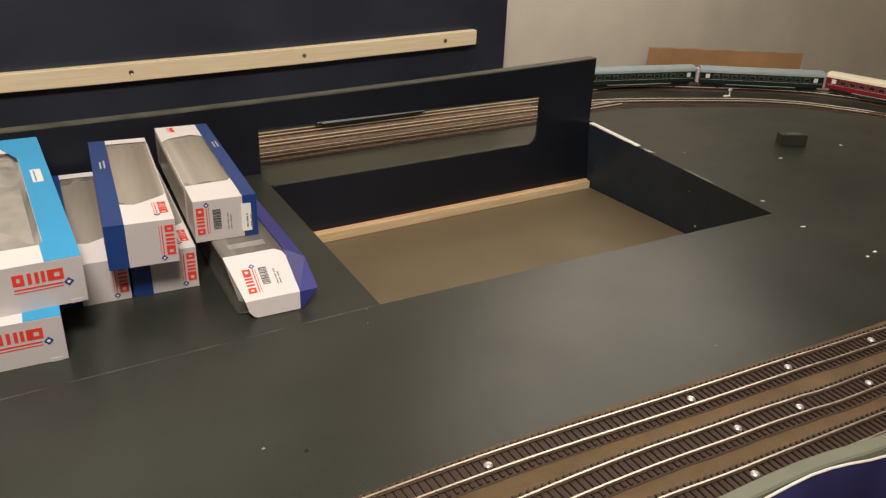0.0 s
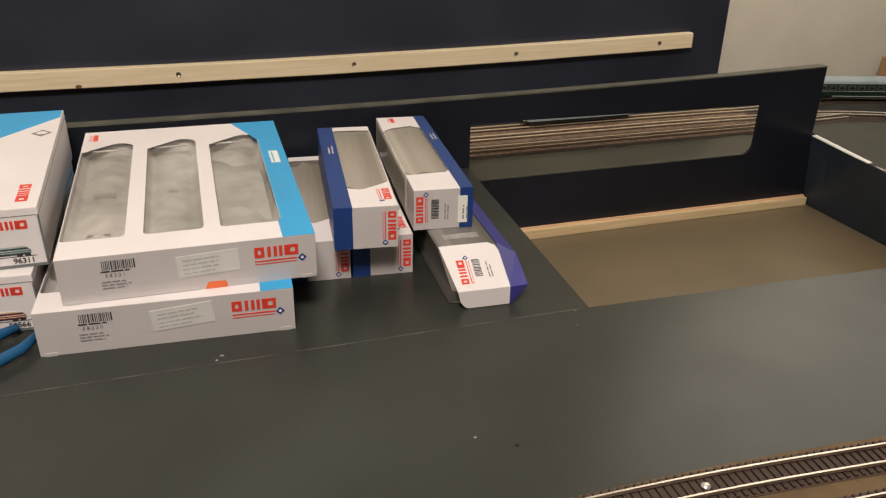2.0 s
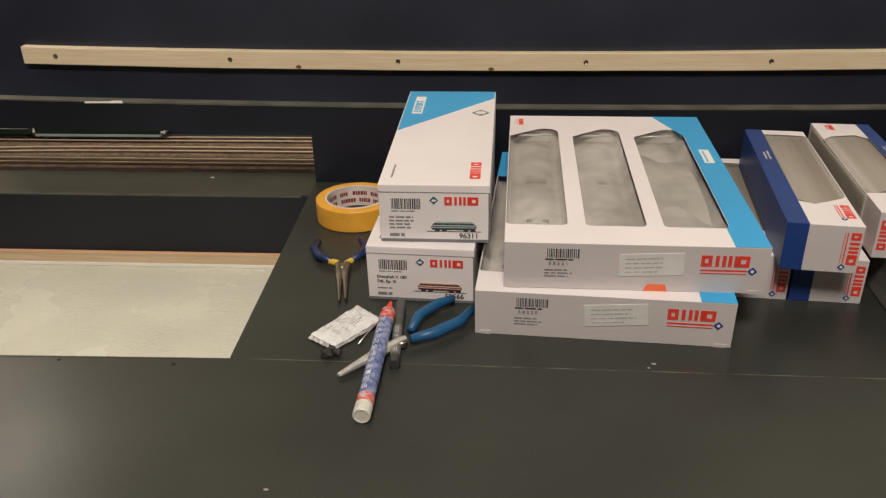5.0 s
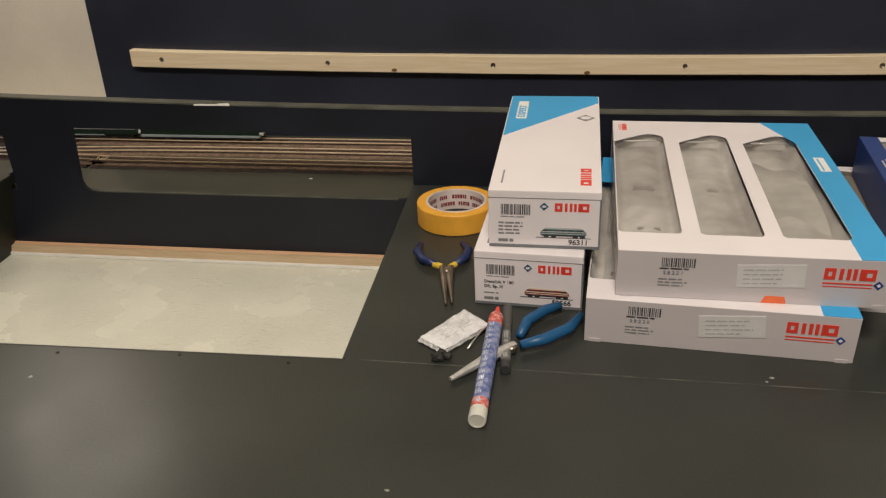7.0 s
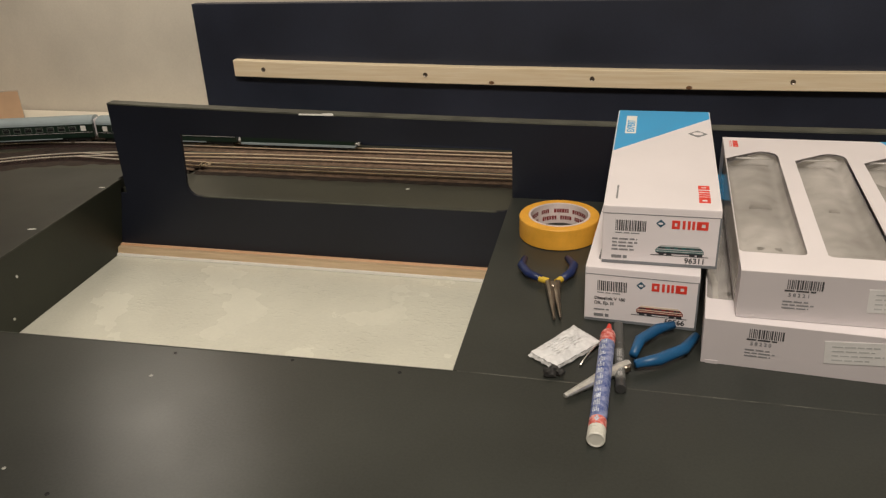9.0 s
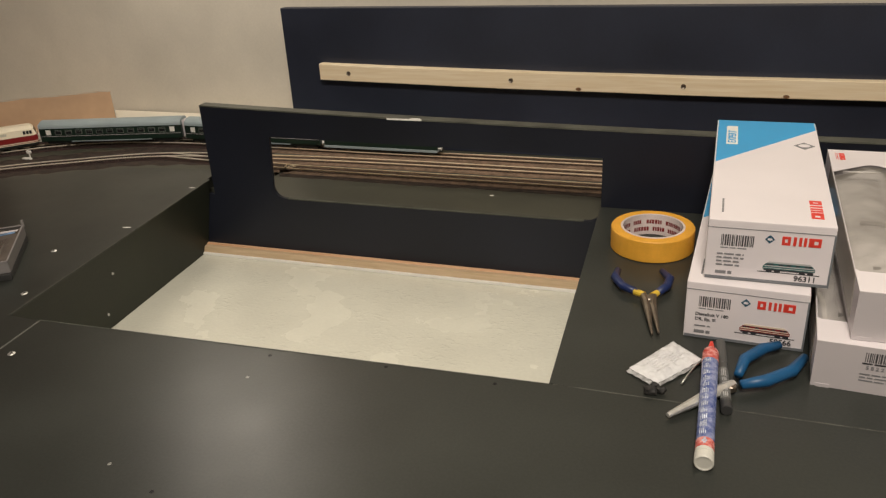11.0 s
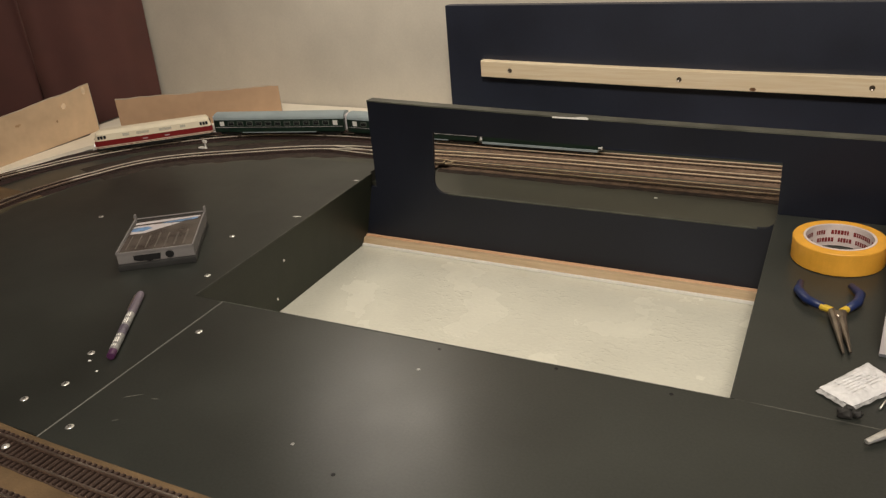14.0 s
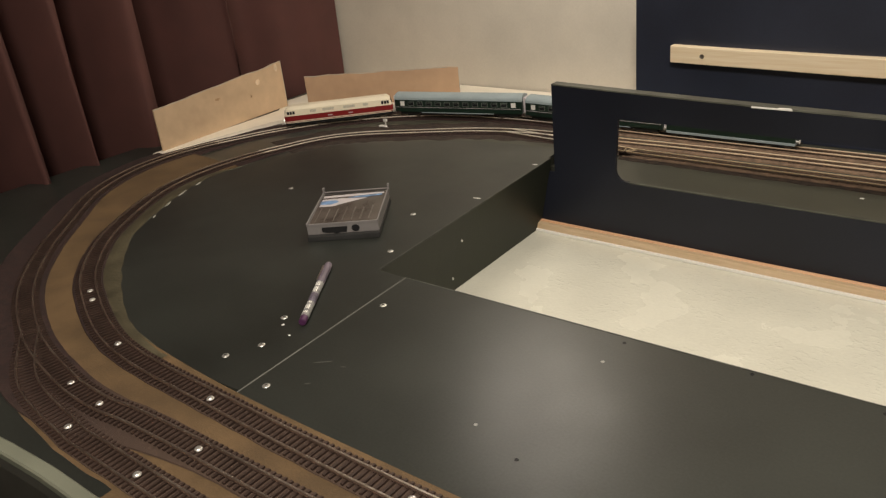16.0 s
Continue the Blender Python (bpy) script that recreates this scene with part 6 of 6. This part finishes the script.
# ---- trains ----
GREEN = material("dark_green_coach_paint", (0.008, 0.022, 0.015), 0.35, spread=0.12)
ROOF = material("grey_blue_coach_roof", (0.30, 0.36, 0.38), 0.5, spread=0.06)
WINE = material("wine_red_coach_paint", (0.20, 0.010, 0.018), 0.35)
CREAM = material("cream_paint", (0.80, 0.73, 0.57), 0.4, spread=0.03)
LOCO_RED = material("engine_red_paint", (0.21, 0.013, 0.014), 0.35, spread=0.04)
PANE = material("dark_window_pane", (0.02, 0.022, 0.024), 0.08, spread=0.1)
FRAME_GREY = material("window_frame_grey", (0.15, 0.17, 0.15), 0.4)
CHASSIS = material("black_chassis", (0.012, 0.012, 0.012), 0.5, spread=0.3)


GRILLE = material("pale_grey_grille", (0.52, 0.49, 0.40), 0.45, spread=0.25, scale=700)
LAMP_LIT = material("lit_headlight", (0.9, 0.9, 0.9), 0.3)
lit = LAMP_LIT.node_tree.nodes["Principled BSDF"].inputs
lit["Emission Color"].default_value, lit["Emission Strength"].default_value = (1.0, 0.96, 0.88, 1), 4.0


def bogie(parent, x, wheels=2, base=0.029):
    b = part("bogie", block(x - base / 2 - 0.006, x + base / 2 + 0.006, -0.0125, 0.0125, 0.0045, 0.0095, 0.0008), CHASSIS, parent)
    for k in range(wheels):
        wx = x - base / 2 + base * k / (wheels - 1)
        for y in (-0.0088, 0.0072):
            part("wheel", turned([(0, 0), (0.0058, 0), (0.0060, 0.0006), (0.0054, 0.0010), (0.0054, 0.0022), (0, 0.0022)], 18, m=pose(wx, y, 0.0054, -90)), DARK_STEEL, b)
    return b


def extruded(profile, x0, x1, bm=None):
    bm = bm or bmesh.new()
    a = [bm.verts.new((x0, y, z)) for y, z in profile]
    b = [bm.verts.new((x1, y, z)) for y, z in profile]
    n = len(profile)
    bm.faces.new(a)
    bm.faces.new(b[::-1])
    for i in range(n):
        bm.faces.new((a[i], b[i], b[(i + 1) % n], a[(i + 1) % n]))
    bmesh.ops.recalc_face_normals(bm, faces=bm.faces)
    return bm


def coach(m, label, paint, roof_mat, length=0.268):
    """A passenger coach: body, arched roof, windows with frames, doors, bogies, bellows and buffers."""
    root = thing("model_coach", m, label, "model coach", "model coaches")
    L = length / 2
    part("body", block(-L, L, -0.0165, 0.0165, 0.0105, 0.0345, 0.0008), paint, root)
    roof = [(-0.0167, 0.0343), (0.0167, 0.0343)] + [(0.0167 * math.cos(t), 0.0343 + 0.0115 * math.sin(t) ** 0.8) for t in [math.pi * k / 12 for k in range(1, 12)]]
    part("roof", extruded(roof, -L, L), roof_mat, root, smooth=False)
    for s in (-1, 1):
        for k in range(11):
            x = -L + 0.036 + (length - 0.072) * k / 10
            w = part("window", block(x - 0.0062, x + 0.0062, s * 0.0165 - 0.0003, s * 0.0165 + 0.0003, 0.0228, 0.0312), FRAME_GREY, root, "pale window frame")
            part("pane", block(x - 0.0054, x + 0.0054, s * 0.0165 - 0.0005, s * 0.0165 + 0.0005, 0.0236, 0.0284), PANE, w)
            part("upper_pane", block(x - 0.0054, x + 0.0054, s * 0.0165 - 0.0005, s * 0.0165 + 0.0005, 0.0290, 0.0305), PANE, w)
        for x in (-L + 0.017, L - 0.017):
            part("toilet_window", block(x - 0.0045, x + 0.0045, s * 0.0165 - 0.0004, s * 0.0165 + 0.0004, 0.0226, 0.0316), LABEL, root, "white frosted window")
            for u in (x - 0.0115, x + 0.0108):
                part("door_line", block(u, u + 0.0007, s * 0.0165 - 0.0003, s * 0.0165 + 0.0003, 0.0125, 0.0330), CHASSIS, root)
        part("waist_line", block(-L + 0.002, L - 0.002, s * 0.0165 - 0.0003, s * 0.0165 + 0.0003, 0.0196, 0.0202), CARD_GREY, root, "thin pale lining")
        part("sill_step", block(-L + 0.058, L - 0.058, s * 0.0155 - 0.0012, s * 0.0155 + 0.0012, 0.0090, 0.0106), ROOF, root, "pale footboard")
    part("underframe", block(-L + 0.045, L - 0.045, -0.013, 0.013, 0.0062, 0.0106, 0.0008), CHASSIS, root)
    for x in (-L + 0.030, L - 0.030):
        bogie(root, x)
    for s in (-1, 1):
        part("bellows", block(s * L - 0.0002, s * (L + 0.006), -0.0085, 0.0085, 0.0110, 0.0400, 0.0006) if s > 0 else block(-L - 0.006, -L + 0.0002, -0.0085, 0.0085, 0.0110, 0.0400, 0.0006), CARD_GREY, root, "pale gangway bellows")
        for y in (-0.010, 0.010):
            part("buffer", tube([(s * L, y, 0.0115), (s * (L + 0.0045), y, 0.0115), (s * (L + 0.0047), y, 0.0115), (s * (L + 0.0055), y, 0.0115)], 0.0012, 10, taper=[1, 1, 2.2, 2.2]), STEEL, root)
        part("coupling", tube([(s * L, 0, 0.0085), (s * (L + 0.007), 0, 0.0085)], 0.0016, 8), CHASSIS, root)
    return root


def wagon(m, label, drop=0.0):
    """A four-axle van: tall dark body on a pale sill, bogies and white-rimmed buffers."""
    root = thing("model_wagon", m, label, "model wagon", "model wagons")
    L = 0.1015
    part("body", block(-L, L, -0.0155, 0.0155, 0.0190 - drop, 0.0400, 0.0008), GREEN, root)
    roof = [(-0.0158, 0.0398), (0.0158, 0.0398)] + [(0.0158 * math.cos(t), 0.0398 + 0.006 * math.sin(t)) for t in [math.pi * k / 10 for k in range(1, 10)]]
    part("roof", extruded(roof, -L, L), ROOF, root)
    part("sill", block(-L, L, -0.0162, 0.0162, 0.0150 - drop, 0.0190 - drop, 0.0006), ROOF, root, "pale blue-grey sill")
    part("underframe", block(-L + 0.004, L - 0.004, -0.0140, 0.0140, 0.0040, 0.0150 - drop, 0.0008), CHASSIS, root)
    for x in (-L + 0.026, L - 0.026):
        bogie(root, x)
    for s in (-1, 1):
        for y in (-0.010, 0.010):
            part("buffer", tube([(s * L, y, 0.0130), (s * (L + 0.0045), y, 0.0130), (s * (L + 0.0047), y, 0.0130), (s * (L + 0.0055), y, 0.0130)], 0.0014, 10, taper=[1, 1, 2.3, 2.3]), LABEL, root, "pale buffer")
        part("coupling", tube([(s * L, 0, 0.0085), (s * (L + 0.007), 0, 0.0085)], 0.0016, 8), CHASSIS, root)
    return root


def engine(m, label):
    """A six-axle diesel: red lower body, cream upper body with slanted noses."""
    root = thing("model_locomotive", m, label, "model locomotive")
    L = 0.109

    def shell(z0, z1, dx0, dx1, half0, half1):
        bm = bmesh.new()
        lo = [(-L + dx0, -half0 * 0.8), (-L + dx0 + 0.006, -half0), (L - dx0 - 0.006, -half0), (L - dx0, -half0 * 0.8), (L - dx0, half0 * 0.8), (L - dx0 - 0.006, half0), (-L + dx0 + 0.006, half0), (-L + dx0, half0 * 0.8)]
        hi = [(-L + dx1, -half1 * 0.8), (-L + dx1 + 0.006, -half1), (L - dx1 - 0.006, -half1), (L - dx1, -half1 * 0.8), (L - dx1, half1 * 0.8), (L - dx1 - 0.006, half1), (-L + dx1 + 0.006, half1), (-L + dx1, half1 * 0.8)]
        a = [bm.verts.new((x, y, z0)) for x, y in lo]
        b = [bm.verts.new((x, y, z1)) for x, y in hi]
        bm.faces.new(a[::-1])
        bm.faces.new(b)
        for i in range(8):
            bm.faces.new((a[i], a[(i + 1) % 8], b[(i + 1) % 8], b[i]))
        bmesh.ops.recalc_face_normals(bm, faces=bm.faces)
        return bm

    part("chassis", shell(0.0060, 0.0110, 0.002, 0.001, 0.0150, 0.0165), CHASSIS, root)
    part("lower_band", shell(0.0110, 0.0150, 0.001, 0.000, 0.0168, 0.0171), CREAM, root, "cream lower band")
    part("red_lower_stripe", shell(0.0124, 0.0134, 0.0003, 0.0002, 0.0172, 0.0173), LOCO_RED, root)
    part("red_body", shell(0.0150, 0.0258, 0.000, 0.0010, 0.0171, 0.0171), LOCO_RED, root, "deep red waist band")
    part("cream_line", shell(0.0252, 0.0268, 0.0008, 0.0010, 0.0173, 0.0173), CREAM, root)
    part("upper_body", shell(0.0266, 0.0370, 0.0012, 0.0048, 0.0171, 0.0160), CREAM, root, "cream upper body")
    part("roof", shell(0.0370, 0.0425, 0.0048, 0.0100, 0.0160, 0.0095), CREAM, root, "cream roof")
    for s in (-1, 1):
        for y0 in (-0.0110, 0.0005):
            cab = part("windscreen", block(s * (L - 0.0066) - 0.0006, s * (L - 0.0066) + 0.0006, y0, y0 + 0.0105, -0.0042, 0.0042), PANE, root, "dark windscreen")
            cab.matrix_local = Matrix.Translation((s * (L - 0.0030), 0, 0.0320)) @ Matrix.Rotation(s * radians(-19), 4, "Y") @ Matrix.Translation((-s * (L - 0.0066), 0, 0))
        for y in (-1, 1):
            for x in (L - 0.0098, L - 0.0150, L - 0.0205):
                part("cab_window", block(s * x - 0.0021, s * x + 0.0021, y * 0.0168 - 0.0005, y * 0.0168 + 0.0005, 0.0285, 0.0345), PANE, root)
        for y in (-0.0105, 0.0105):
            part("headlight", turned([(0, 0), (0.0018, 0), (0.0020, 0.0008), (0, 0.0012)], 12, m=pose(s * (L + 0.0001), y, 0.0170, 0, 90 * s)), LAMP_LIT if s < 0 else LABEL, root, "lit white headlight" if s < 0 else "pale round headlight")
            part("buffer", tube([(s * (L - 0.001), y * 0.95, 0.0100), (s * (L + 0.005), y * 0.95, 0.0100), (s * (L + 0.0052), y * 0.95, 0.0100), (s * (L + 0.006), y * 0.95, 0.0100)], 0.0012, 10, taper=[1, 1, 2.3, 2.3]), STEEL, root)
        part("coupling", tube([(s * (L - 0.002), 0, 0.0080), (s * (L + 0.007), 0, 0.0070)], 0.0016, 8), CHASSIS, root)
    for y in (-1, 1):
        for x, half in ((-0.0500, 0.0060), (-0.0195, 0.0115), (0.0220, 0.0115), (0.0545, 0.0050)):
            part("grille", block(x - half, x + half, y * 0.0167 - 0.0004, y * 0.0167 + 0.0004, 0.0292, 0.0345), GRILLE, root, "pale grey grille")
        for x in (-0.0170, 0.0235):
            part("nameplate", block(x - 0.0045, x + 0.0045, y * 0.0171 - 0.0004, y * 0.0171 + 0.0004, 0.0185, 0.0205), CARD_GREY, root)
    for x in (-0.064, 0.064):
        bogie(root, x, 3, 0.044)
    part("fuel_tank", block(-0.030, 0.030, -0.0135, 0.0135, 0.0040, 0.0090, 0.001), CHASSIS, root)
    return root


OUT_LEN = [0.0]
for a, b in zip(OUTER, OUTER[1:]):
    OUT_LEN.append(OUT_LEN[-1] + (b - a).length)


def place_at(s):
    x = float(np.interp(s, OUT_LEN, [p.x for p in OUTER]))
    y = float(np.interp(s, OUT_LEN, [p.y for p in OUTER]))
    return Vector((x, y))


def nearest(x, y):
    i = min(range(len(OUTER)), key=lambda k: (OUTER[k] - Vector((x, y))).length)
    return OUT_LEN[i]


def on_rails(s, half):
    a, b = place_at(s - half), place_at(s + half)
    c = (a + b) / 2
    return pose(c.x, c.y, height(c.y) + 0.0060, rz=math.degrees(math.atan2(b.y - a.y, b.x - a.x)))


GREEN_LABEL = "dark green model coach with grey roof on the outer track"
s0 = nearest(-1.685, 1.43)
engine(on_rails(s0 + 0.112, 0.064), "red and cream model diesel locomotive on the outer track")
s = s0 + 0.232
for k in range(2):
    coach(on_rails(s + 0.134, 0.104), GREEN_LABEL, GREEN, ROOF)
    s += 0.282
sr = nearest(1.335, 1.600) - 0.012
for x in (-0.8665, 0.5545):
    wagon(pose(x, 1.659, BASE + 0.0060), "dark wagon with a pale blue-grey sill standing in the rear yard", 0.0050 if x > 0 else 0.0080)
coach(on_rails(sr - 0.141, 0.104), GREEN_LABEL, GREEN, ROOF)
coach(on_rails(sr + 0.141, 0.104), GREEN_LABEL, GREEN, ROOF)
coach(on_rails(sr + 0.423, 0.104), "wine red model coach with cream roof on the outer track", WINE, CREAM)

# small white signals between the tracks
for x, y in ((-1.497, 1.530), (1.348, 1.526)):
    sg = thing("track_signal", pose(x, y, height(y)), "tiny white shunting signal between the two tracks", "signal", "track signals")
    part("post", turned([(0, 0), (0.0030, 0), (0.0030, 0.001), (0.0014, 0.002), (0.0014, 0.012), (0, 0.012)], 12), LABEL, sg)
    part("head", block(-0.004, 0.004, -0.002, 0.002, 0.011, 0.016, 0.0006), LABEL, sg)
    part("foot_plate", block(-0.016, -0.004, -0.004, 0.003, 0, 0.0025, 0.0005), LABEL, sg)
